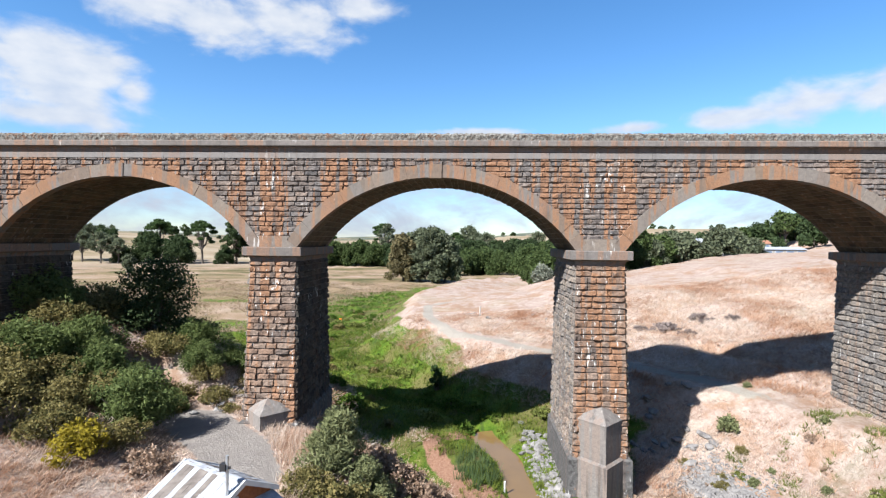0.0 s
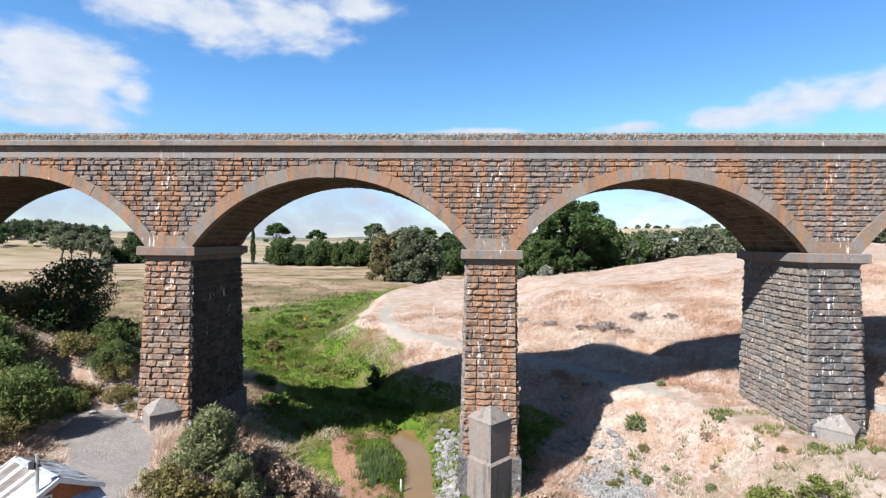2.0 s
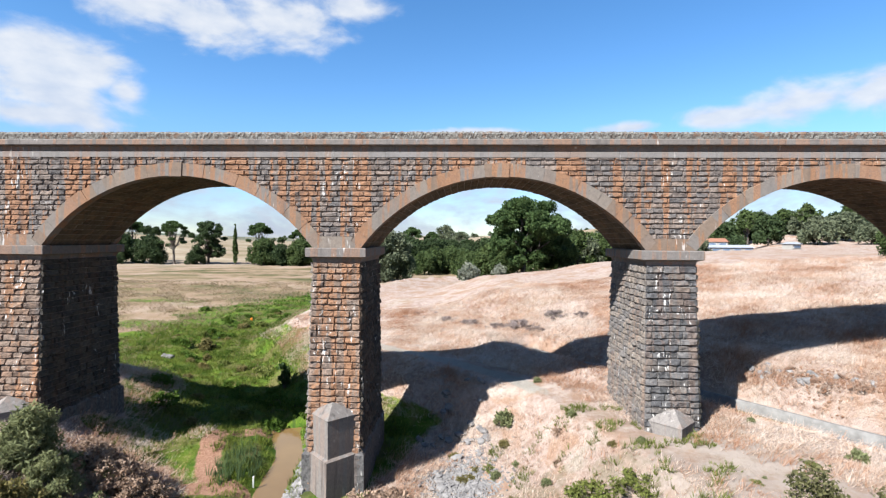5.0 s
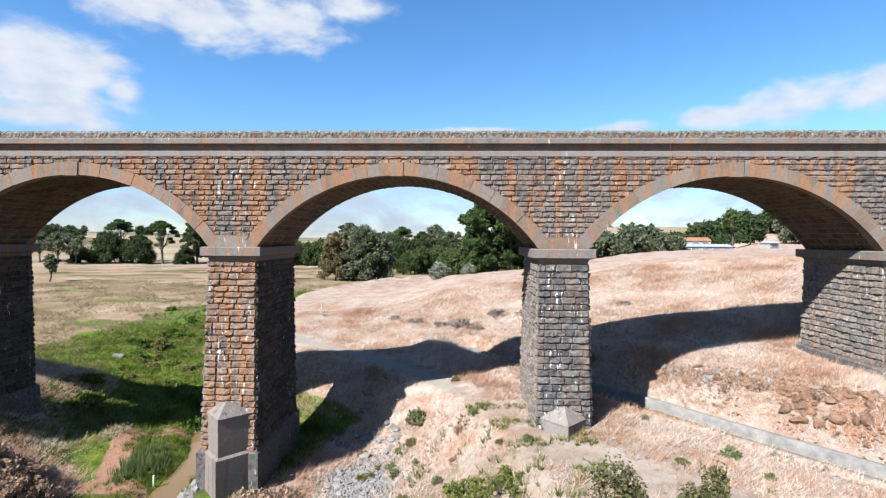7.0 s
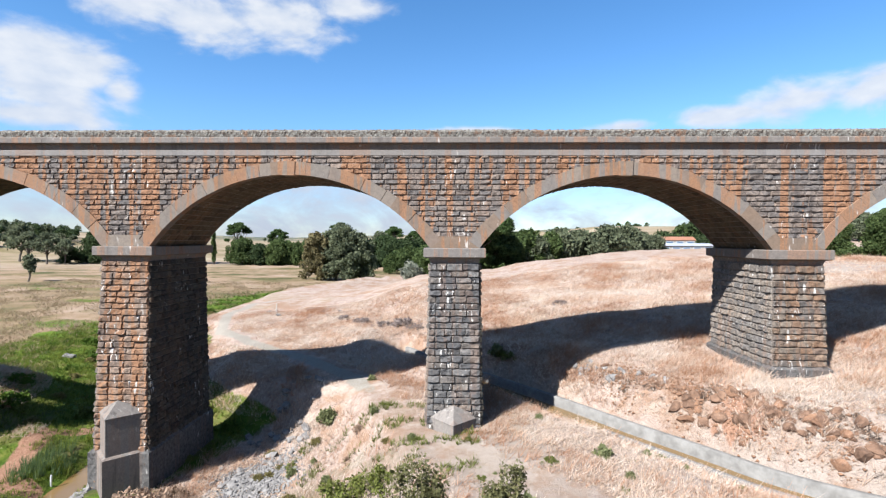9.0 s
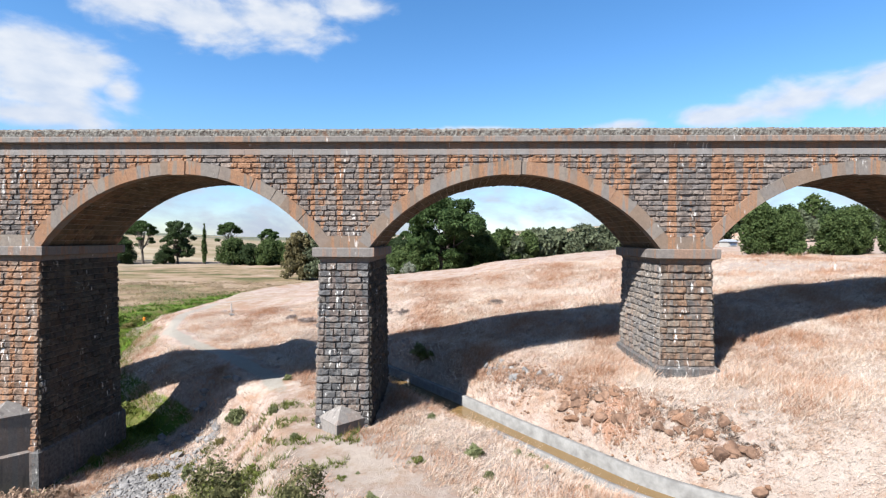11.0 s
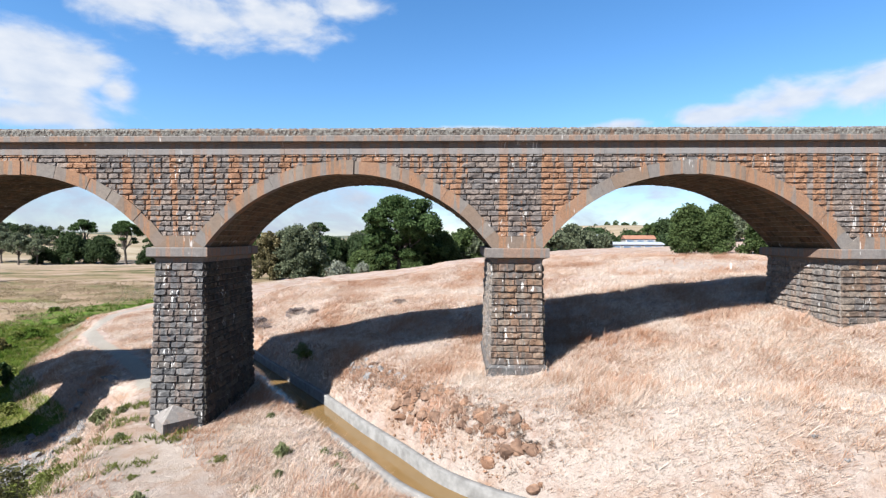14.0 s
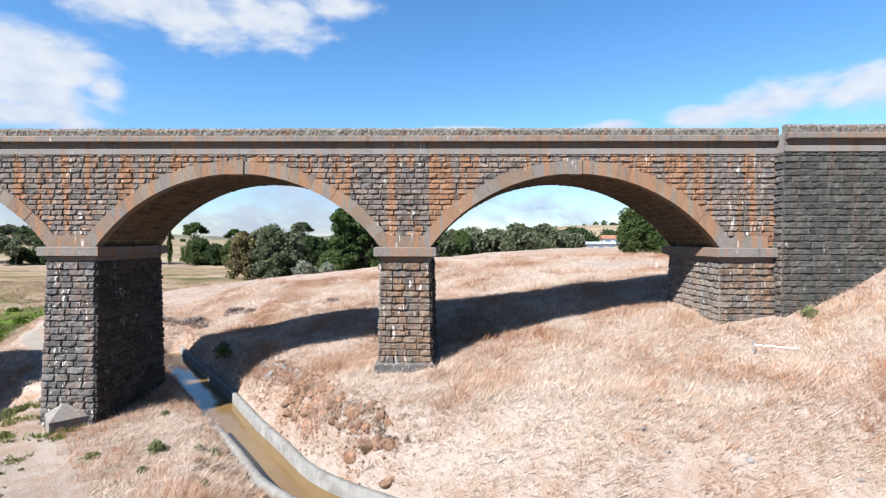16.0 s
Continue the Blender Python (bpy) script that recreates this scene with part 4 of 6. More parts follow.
def build_abutment(edge, s, z0, blocks, seed):
    """The end pier and its wing wall; s = 1 to the right, -1 to the left."""
    wide = 3.5
    cx = edge + s * wide / 2

    def half(z):
        return wide / 2 + BATTER_S * (CAP_LOW - z)

    bm = tapered(bmesh.new(), 0, 0, 0, (z0 - 3, CAP_LOW), lambda z: (cx - half(z), cx + half(z), shaft_front(z), WIDE + 0.12))
    ab = part("abutment", bm, mortar, viaduct, "end abutment of dark rock-faced stone")
    pier_stones(ab, cx, z0 - 0.4, blocks, seed, half=half, sides=(-s,))
    pier_cap(ab, cx - wide / 2, cx + wide / 2, -0.10, WIDE + 0.10)
    # spandrel end above the cap
    bm = box(bmesh.new(), (min(edge, edge + s * wide), 0.0, SPRING), (max(edge, edge + s * wide), WIDE, TOP))
    part("end_wall", bm, mortar, ab)
    # springing block
    ex, ez = RING * math.sin(SWEEP), RING * math.cos(SWEEP)
    bm = prism(bmesh.new(), [(edge, SPRING), (edge + s * 3.0, SPRING), (edge + s * 3.0, SPRING + 0.75), (edge + s * 1.0, SPRING + 0.75), (edge + s * ex, SPRING + ez)][::s], -0.185, 0.4)
    part("skewback", bm, stone_dressed, ab, "dressed springing block")
    r = random.Random(seed + 1)
    x0 = edge + s * (PITCH / 2 - HALF)          # the bay's own stones end here
    for z, h in COURSES:
        for x, w in course(min(x0, edge + s * wide), max(x0, edge + s * wide), r, 0.5, 1.15):
            lay("stone", spandrel_blocks, ab, pose(x + 0.011, 0, z + 0.012), w - 0.022, h - 0.024, 0.95)
    # wing wall, standing proud
    a, b = edge + s * wide, edge + s * 26
    fy = -0.85
    bm = box(bmesh.new(), (min(a, b), fy, z0 - 4), (max(a, b), WIDE + 0.85, TOP))
    wing = part("wing_wall", bm, mortar, viaduct, "dark grey wing wall of rock-faced blocks")
    z = z0 - 1.0
    pile = Pile()
    while z < 22.2:
        h = min(r.uniform(0.36, 0.44), 22.25 - z)
        for x, w in course(min(a, b), max(a, b), r, 0.5, 1.15):
            m = pose(x + 0.006, fy, z + 0.012)
            if abs(x - a) < 7.5:
                lay("stone", wing_blocks, wing, m, w - 0.012, h - 0.024, 0.75)
            else:
                pile.add(m, w - 0.012, h - 0.024)
        for y, w in course(fy, 0.0, r, 0.3, 0.9):
            pile.add(frame_on((a, y + w, z + 0.014), (0, -1, 0), (0, 0, 1)) if s > 0 else frame_on((a, y, z + 0.014), (0, 1, 0), (0, 0, 1)), w, h - 0.03)
        z += h
    part("wing_stonework", pile.make("wing_stonework", stone_grey_rest), None, wing)["kind"] = "stuff"


build_abutment(RIGHT_END, 1, 11.6, mixed_blocks, 31)
build_abutment(LEFT_END, -1, 7.5, warm_blocks, 41)


# parapet: band, cornice slab and rough coping, in lengths
def sweep_piece(name, x0, x1, prof, material, parent):
    """A moulding: its profile of (y, z), closed, drawn from x0 to x1."""
    bm = bmesh.new()
    a, b = [bm.verts.new((x0, y, z)) for y, z in prof], [bm.verts.new((x1, y, z)) for y, z in prof]
    bm.faces.new(a)
    bm.faces.new(b[::-1])
    for i in range(len(prof)):
        j = (i + 1) % len(prof)
        bm.faces.new((a[i], b[i], b[j], a[j]))
    return part(name, bm, material, parent)


def coping_mesh(seed):
    """A unit length of rough coping, lumpy with lichen."""
    r = random.Random(seed)
    nx, prof = 33, [(0.0, 0.0), (-0.02, 0.2), (-0.04, 0.36), (0.06, 0.5), (0.28, 0.54), (0.5, 0.48), (0.52, 0.0)]
    v, f = [], []
    for i in range(nx):
        end = i in (0, nx - 1)
        for j, (y, z) in enumerate(prof):
            q = 0.0 if end else 0.026
            v.append((i / (nx - 1), y + (r.uniform(-q, q) if 0 < j < 6 else 0), z + (r.uniform(-q, q) * 1.3 if 0 < j < 6 else 0)))
    m = len(prof)
    for i in range(nx - 1):
        for j in range(m - 1):
            a = i * m + j
            f.append((a, a + m, a + m + 1, a + 1))
    f += [tuple(range(m)), tuple(range((nx - 1) * m, nx * m))[::-1]]
    return mesh_from("coping_stone", v, f, lichen)


COPINGS = [coping_mesh(s) for s in range(8)]


def build_parapet(x0, x1, dy, dz):
    bm = box(bmesh.new(), (x0, dy + 0.02, 22.18), (x1, dy + 0.5, 23.34 + dz))
    par = part("parapet", bm, stone_band, viaduct, "stone parapet with cornice and lichen-covered coping")
    bm = box(bmesh.new(), (x0, WIDE - dy - 0.5, 22.18), (x1, WIDE - dy, 23.85 + dz))
    part("far_parapet", bm, stone_band, par)
    r = random.Random(int(x0))
    x = x0
    while x < x1 - 0.01:
        w = min(r.uniform(3.0, 4.4), x1 - x)
        w = x1 - x if x1 - x - w < 1 else w
        sweep_piece("band", x + 0.006, x + w - 0.006, [(dy - 0.12, 22.21 + dz), (dy - 0.12, 22.55 + dz), (dy - 0.10, 22.575 + dz), (dy + 0.1, 22.575 + dz), (dy + 0.1, 22.21 + dz)], stone_band, par)
        x += w
    x = x0
    while x < x1 - 0.01:
        w = min(r.uniform(1.8, 2.6), x1 - x)
        w = x1 - x if x1 - x - w < 1 else w
        sweep_piece("cornice", x + 0.005, x + w - 0.005, [(dy + 0.1, 22.6 + dz), (dy - 0.07, 22.61 + dz), (dy - 0.09, 22.86 + dz), (dy - 0.14, 22.945 + dz), (dy - 0.40, 22.96 + dz), (dy - 0.43, 23.0 + dz), (dy - 0.42, 23.3 + dz), (dy - 0.38, 23.35 + dz), (dy + 0.1, 23.35 + dz)], stone_cap, par)
        x += w
    x = x0
    while x < x1 - 0.01:
        w = min(r.uniform(2.6, 4.2), x1 - x)
        w = x1 - x if x1 - x - w < 1.5 else w
        ob = new("coping_stone", COPINGS[r.randrange(8)])
        ob.parent = par
        ob.matrix_basis = pose(x, dy - 0.28 + r.uniform(-0.006, 0.006), 23.34 + dz) @ Matrix.Diagonal((w + 0.012, 1, r.uniform(0.98, 1.02), 1))
        x += w
    return par


build_parapet(LEFT_END - 3.5, RIGHT_END + 3.5, 0.0, 0.0)
build_parapet(RIGHT_END + 3.48, RIGHT_END + 26, -0.85, 0.03)
build_parapet(LEFT_END - 26, LEFT_END - 3.48, -0.85, 0.03)
bm = box(bmesh.new(), (LEFT_END - 26, 0.5, 22.6), (RIGHT_END + 26, WIDE - 0.5, 22.95))
part("deck", bm, rock, viaduct, "ballasted track bed")

# ---- trees, bushes and grass ----
def tube(path, radii, sides=7):
    """A tapered limb along a path of points."""
    v, f = [], []
    for i, (p, r) in enumerate(zip(path, radii)):
        d = (path[min(i + 1, len(path) - 1)] - path[max(i - 1, 0)]).normalized()
        a = d.orthogonal().normalized()
        b = d.cross(a)
        for k in range(sides):
            w = 2 * math.pi * k / sides
            v.append(p + a * (r * math.cos(w)) + b * (r * math.sin(w)))
    for i in range(len(path) - 1):
        for k in range(sides):
            q = (k + 1) % sides
            f.append((i * sides + k, i * sides + q, (i + 1) * sides + q, (i + 1) * sides + k))
    return v, f


def limbs_mesh(limbs, material):
    v, f = [], []
    for path, radii in limbs:
        tv, tf = tube(path, radii)
        f += [tuple(i + len(v) for i in face) for face in tf]
        v += tv
    return mesh_from("trunk", v, f, material, True)


def leaf_mesh(name, blobs, size, density, material, seed, shell=0.55, squash=1.0, droop=0.0, long=1.0):
    """Leaf sprays round the blobs (x, y, z, radius): small bent cards at every angle, thinning to the rim."""
    r = np.random.RandomState(seed)
    pts, sz = [], []
    for x, y, z, rad in blobs:
        n = int(max(12, density * rad * rad))
        d = r.normal(size=(n, 3))
        d /= np.linalg.norm(d, axis=1)[:, None]
        q = d * (rad * (shell + (1.08 - shell) * r.rand(n) ** 0.6))[:, None]
        q *= 1 + 0.22 * np.sin(d[:, :1] * 5 + d[:, 1:2] * 4 + r.rand() * 6)
        q[:, 2] *= squash
        pts.append(q + (x, y, z))
        sz.append(np.full(n, size * (0.75 + 0.5 * r.rand())))
    p, s = np.concatenate(pts), np.concatenate(sz) * (0.6 + 0.8 * r.rand(sum(len(q) for q in pts)))
    n = len(p)
    a = r.normal(size=(n, 3))
    a[:, 2] -= droop
    a /= np.linalg.norm(a, axis=1)[:, None]
    b = np.cross(a, r.normal(size=(n, 3)))
    b /= np.linalg.norm(b, axis=1)[:, None]
    c = np.cross(a, b)
    a, b = a * (s * long)[:, None], b * (s * 0.55)[:, None]
    c = c * (s * 0.25)[:, None]
    v = np.stack([p - a, p + b + c, p + a, p - b + c], 1).reshape(-1, 3)
    i = np.arange(n) * 4
    return quick_mesh(name, v, np.stack([i, i + 1, i + 2, i + 3], 1), material)


def bend(r, a, b, sag=0.1, n=4):
    a, b = Vector(a), Vector(b)
    span = (b - a).length
    return [a.lerp(b, i / n) + (Vector((r.uniform(-1, 1), r.uniform(-1, 1), r.uniform(-0.6, 0.6))) * span * sag if 0 < i < n else Vector()) for i in range(n + 1)]


def make_tree(name, label, kind, tall, wide, material, seed, at, leaf=0.5, dens=1.0, low=0.20):
    """kind: oak, gum, pine, poplar or wattle. Returns the tree, with trunk and crown."""
    r = random.Random(seed)
    limbs, blobs = [], []
    girth = 0.022 * tall + 0.1
    if kind == "poplar":
        limbs.append((bend(r, (0, 0, -0.5), (0, 0, tall * 0.9), 0.01), [girth, girth * 0.8, girth * 0.5, girth * 0.3, 0.05]))
        for i in range(26):
            z = tall * (0.08 + 0.9 * i / 26)
            w = wide * (0.35 + 0.65 * math.sin(math.pi * min(1, (i + 3) / 26) ** 0.8)) * 0.62
            blobs.append((r.uniform(-0.25, 0.25) * w, r.uniform(-0.25, 0.25) * w, z, w * r.uniform(0.7, 1.05)))
    else:
        bole = {"oak": 0.22, "gum": 0.34, "pine": 0.28, "wattle": 0.18, "umbrella": 0.40, "dome": 0.20}[kind] * tall
        lean = (r.uniform(-0.03, 0.03) * tall, r.uniform(-0.03, 0.03) * tall)
        limbs.append((bend(r, (0, 0, -0.6), (lean[0], lean[1], bole), 0.04), [girth * 1.25, girth, girth * 0.95, girth * 0.9, girth * 0.85]))
        n = {"oak": 22, "gum": 17, "pine": 22, "wattle": 14, "umbrella": 24, "dome": 52}[kind]
        for i in range(n):
            ang = 2.4 * i + r.uniform(-0.5, 0.5)
            q = (i + 0.5) / n
            if kind == "oak":
                z = tall * (low + (0.88 - low) * q)
                out = wide * math.sqrt(max(0.0, 1 - (q * 0.95) ** 2)) * r.uniform(0.45, 0.85)
                rad = wide * r.uniform(0.30, 0.42)
            elif kind == "gum":
                z = tall * (0.42 + 0.50 * q)
                out = wide * math.sin(math.pi * (0.25 + 0.68 * q)) * r.uniform(0.35, 0.95)
                rad = wide * r.uniform(0.20, 0.36)
            elif kind == "umbrella":
                # a flat-topped head over bare limbs, with a few stray clumps lower down
                if i < 5:
                    z, out, rad = tall * r.uniform(0.30, 0.58), wide * r.uniform(0.55, 0.95), wide * r.uniform(0.16, 0.24)
                else:
                    out = wide * 0.88 * math.sqrt((i - 4.5) / (n - 5)) * r.uniform(0.8, 1.0)
                    z, rad = tall * (0.90 - 0.24 * (out / wide) ** 2 + r.uniform(-0.06, 0.03)), wide * r.uniform(0.20, 0.30)
            elif kind == "dome":
                # boughs in tiers under a rounded top, the outline broken by long limbs
                z = tall * (0.16 + 0.76 * q)
                edge = 1.0 if q < 0.45 else math.sqrt(max(0.0, 1 - ((q - 0.45) / 0.62) ** 2))
                out = wide * edge * (r.uniform(0.9, 1.08) if i % 7 == 0 else r.uniform(0.35, 0.86))
                rad = wide * r.uniform(0.15, 0.25)
            elif kind == "pine":
                z = tall * (0.26 + 0.66 * q)
                out = wide * (1.0 - 0.25 * q) * (1 - q ** 5) * r.uniform(0.35, 0.95)
                rad = wide * r.uniform(0.22, 0.33)
            else:
                z = tall * (0.06 + 0.78 * q)
                out = wide * (1.0 - 0.55 * q) * r.uniform(0.3, 0.8)
                rad = wide * r.uniform(0.30, 0.42)
            x, y = lean[0] + out * math.cos(ang), lean[1] + out * math.sin(ang)
            blobs.append((x, y, z, rad))
            if i % 2 == 0 or kind != "oak":
                start = (lean[0] * 0.9, lean[1] * 0.9, bole * r.uniform(0.75, 1.0) + (z - bole) * (0.35 if kind == "pine" else 0.0))
                limbs.append((bend(r, start, (x, y, z), 0.09), [girth * 0.5, girth * 0.38, girth * 0.26, girth * 0.15, 0.03]))
        if kind == "pine":
            limbs.append((bend(r, (lean[0], lean[1], bole), (lean[0], lean[1], tall * 0.92), 0.02), [girth * 0.85, girth * 0.7, girth * 0.5, girth * 0.3, 0.05]))
        blobs.append((lean[0], lean[1], tall * 0.9, wide * 0.3))
    z0 = ground_at(at[0], at[1])
    tree = thing(name, label, "tree", (at[0], at[1], z0 - 0.05), r.uniform(0, 360))
    part("trunk", limbs_mesh(limbs, bark), None, tree)
    per = {"oak": 62, "gum": 46, "pine": 60, "poplar": 80, "wattle": 80, "umbrella": 95, "dome": 80}[kind] * dens * (0.5 / leaf) ** 1.5 * (5.5 / max(wide, 2.0)) ** 0.6
    squash = {"oak": 0.85, "gum": 0.72, "pine": 0.62, "poplar": 1.2, "wattle": 0.9, "umbrella": 0.50, "dome": 0.62}[kind]
    part("crown", leaf_mesh("crown", blobs, leaf, per, material, seed, 0.45, squash), None, tree)
    return tree


def make_bush(name, label, wide, tall, material, seed, at, leaf=0.11, dens=1.0, group="", long=1.0, twigs=True, cat="bush"):
    r = random.Random(seed)
    blobs, limbs = [], []
    for i in range(26):
        ang, q = 2.4 * i + r.uniform(-0.6, 0.6), (i + 0.5) / 26
        out = wide * math.sqrt(1 - q * q * 0.9) * r.uniform(0.25, 0.95)
        x, y, z = out * math.cos(ang), out * math.sin(ang), tall * (0.12 + 0.72 * q * r.uniform(0.85, 1.12))
        blobs.append((x, y, z, min(wide, tall) * r.uniform(0.2, 0.38)))
        limbs.append((bend(r, (x * 0.1, y * 0.1, -0.3), (x, y, z), 0.08), [0.05, 0.04, 0.03, 0.02, 0.01]))
    bush = thing(name, label, cat, (at[0], at[1], ground_at(at[0], at[1]) - 0.03), r.uniform(0, 360), group)
    if twigs:
        part("stem", limbs_mesh(limbs, bark), None, bush)["kind"] = "stuff"
    part("foliage", leaf_mesh("foliage", blobs, leaf, 205 * dens * (0.16 / leaf) ** 1.5 * (1.5 / wide) ** 0.5, material, seed, 0.35, min(1.0, tall / wide) * 0.6 + 0.4, long=long), None, bush)
    return bush


def again(ob, x, y, scale, rz, label=""):
    """One more of a tree or bush, rooted where the land is."""
    c = copy_thing(ob, pose(x, y, ground_at(x, y) - 0.1, 0, 0, rz) @ Matrix.Diagonal((scale, scale, scale, 1)))
    return tagged(c, label)


# far row of park trees on the flats
oak = make_tree("oak_tree", "dense dark green oak on the dry flats", "oak", 23, 13.5, leaf_dark, 101, (-245, 350), 0.7, 1.3, 0.12)
again(oak, -221, 350, 0.92, 60)
again(oak, -262, 344, 0.55, 130)
head = make_tree("pine_tree", "flat-topped old pine with bare lower limbs", "umbrella", 36, 10.5, leaf_pine, 102, (-243.7, 364), 0.7, 1.3)
again(head, -201.4, 350, 0.97, 80)
again(head, -138.5, 356, 0.95, 215)
broad = make_tree("pine_tree", "broad round-headed pine on the flats", "dome", 34, 12.5, leaf_dark, 103, (-175.8, 352), 0.7, 0.9)
again(oak, -183, 346, 0.5, 100)
poplar = make_tree("poplar_tree", "slim upright poplar standing alone", "poplar", 32, 2.7, leaf_oak, 104, (-154.6, 351), 0.6)
oak2 = make_tree("oak_tree", "rounded green shade tree in a row", "oak", 20, 11, leaf_oak, 105, (-131, 346), 0.7, 1.2, 0.12)
gum = make_tree("gum_tree", "tall open-crowned gum tree on the flats", "gum", 24, 9, leaf_gum, 107, (-268, 330), 0.8)
again(gum, -290, 340, 1.0, 80)
again(gum, -256, 332, 0.8, 190)
gum2 = make_tree("gum_tree", "broad grey-green gum tree with a round crown", "gum", 30, 12, leaf_gum, 108, (-306, 350), 0.8, 1.25)
for x, y, s, a in ((-118, 346, 0.85, 10), (-103, 345, 0.95, 75), (-97, 350, 0.9, 221), (-88, 346, 0.85, 141), (-79, 349, 0.95, 301), (-68, 345, 0.85, 31), (-60, 349, 0.9, 90), (-50, 345, 0.85, 260), (-38, 349, 0.9, 45)):
    again(oak2 if int(a) % 2 else oak, x, y, s if int(a) % 2 else s * 0.8, a)
again(head, -106.7, 356, 0.8, 140)
tall = make_tree("gum_tree", "tall dark gum tree rising over its neighbours", "gum", 34, 8.5, leaf_gum, 106, (-61, 362), 0.75, 1.1)
again(head, -74, 420, 1.0, 300)
again(head, -25, 420, 0.92, 20)
again(head, -8, 430, 0.8, 110)
again(gum2, 5, 430, 1.15, 50)
r = random.Random(15)
for i in range(30):                       # the belt of trees closing the flats
    x = -58 + 132 * (i + r.random()) / 30
    again(r.choice((oak, oak, oak2)), x, r.uniform(318, 372), r.uniform(0.6, 0.98), r.uniform(0, 360))
for x, y, s in ((-34, 395, 0.9), (-12, 400, 0.8), (16, 392, 0.95), (38, 400, 0.85), (58, 390, 0.9)):
    again(gum if s < 0.9 else gum2, x, y, s, r.uniform(0, 360))

# round clump on the creek flat
for i, (x, y, s, m, nm) in enumerate(((-23, 167, 1.0, leaf_gum_warm, "rust-tinged"), (-17, 171, 1.12, leaf_gum, "grey-green"), (-12, 166, 1.15, leaf_gum, "grey-green"), (-7, 169, 1.0, leaf_gum, "grey-green"))):
    make_tree("willow_tree", nm + " bushy tree in a tight clump", "oak", 19.5 * s, 6.6 * s, m, 110 + i, (x, y), 0.5, 1.2, 0.10)
mid = make_tree("oak_tree", "broad dark green tree beyond the creek", "oak", 15, 9.5, leaf_oak, 120, (34, 228), 0.6, 1.1)
for x, y, s, a in ((2, 262, 0.95, 20), (12, 268, 1.0, 90), (21, 262, 0.9, 210), (48, 236, 0.85, 300), (27, 292, 0.7, 45), (-2, 250, 0.8, 130), (62, 240, 0.8, 330)):
    again(mid, x, y, s, a)

# the big pine behind the knoll and its neighbours
make_tree("pine_tree", "big spreading dark pine on the knoll's far side", "dome", 19.6, 11.0, leaf_pine, 130, (35, 101), 0.34, 2.2)
neighbour = make_tree("gum_tree", "leafy green tree beside the pine", "oak", 9.5, 5.2, leaf_oak, 131, (46, 110), 0.4, 1.1)
for x, y, s, a in ((27, 108, 0.95, 40), (22, 116, 0.9, 100), (30, 97, 0.6, 250), (53, 118, 1.05, 310), (60, 122, 0.9, 10)):
    again(neighbour, x, y, s, a)
silver = make_bush("silver_bush", "pale silver-grey bush in dry grass", 3.0, 4.0, leaf_silver, 132, (21, 94), 0.35, 1.0)
again(silver, 28, 88, 0.6, 90)

# woodland on the right-hand rise, with houses among it
wood_a = make_tree("wood_tree", "grey-green tree on the wooded rise", "oak", 13, 7.5, leaf_gum, 140, (75, 176), 0.75, 0.75)
wood_b = make_tree("wood_tree", "dark tree on the wooded rise", "oak", 15, 7.5, leaf_dark, 141, (150, 250), 0.85, 0.75)
wood_c = make_tree("wood_tree", "tall tree on the wooded rise", "gum", 19, 6.5, leaf_oak, 142, (180, 262), 0.85, 0.9)
r = random.Random(5)
for i in range(96):
    x, y = 70 + 330 * (i + r.random()) / 96, r.uniform(225, 330)
    again((wood_a, wood_b, wood_c)[r.choice((0, 0, 1, 1, 1, 2))], x, y, r.uniform(0.75, 1.15), r.uniform(0, 360))
for x, y, s in ((66, 160, 0.8), (72, 150, 0.9), (84, 170, 0.8), (90, 158, 0.62), (102, 150, 0.5), (63, 140, 0.7), (170, 190, 0.9), (186, 182, 0.7), (158, 205, 0.9), (205, 190, 0.8), (192, 205, 1.0), (225, 195, 0.9), (240, 210, 1.0), (262, 205, 1.0)):
    again(r.choice((wood_a, wood_a, wood_b)), x, y, s, r.uniform(0, 360))
for x, y, s in ((55, 118, 0.62), (63.5, 128, 0.78), (72, 135, 0.74), (78, 125, 0.66), (89.5, 140, 0.7), (96, 148, 0.6)):
    again(wood_a, x, y, s, r.uniform(0, 360))
q = random.Random(183)
blobs = []
for i in range(150):
    x, y = q.uniform(105, 470), q.uniform(335, 480)
    z, tall_by = ground_at(x, y), q.uniform(7, 15)
    for j in range(8):
        blobs.append((x + q.gauss(0, 2.6), y + q.gauss(0, 2.6), z + tall_by * q.uniform(0.2, 0.95), q.uniform(1.8, 3.4)))
tagged(new("ridge_woodland", leaf_mesh("ridge_woodland", blobs, 0.8, 10, leaf_dark, 183, 0.3, 0.8)), "dark mixed woodland along the ridge behind the houses", "woodland", kind="stuff")
# small trees by the pale paddock
wattle = make_tree("wattle_tree", "bushy green wattle tree by the pale paddock", "wattle", 7.6, 3.8, leaf_oak, 150, (86, 47), 0.2, 1.2)
for x, y, s, a in ((89, 45.5, 0.82, 260), (92, 50, 1.0, 80), (100, 49, 0.95, 210), (106.5, 47, 0.85, 330), (97, 47, 0.85, 160), (103, 51, 1.0, 230), (110, 48, 0.95, 300), (118, 52, 1.05, 20)):
    again(wattle, x, y, s, a)
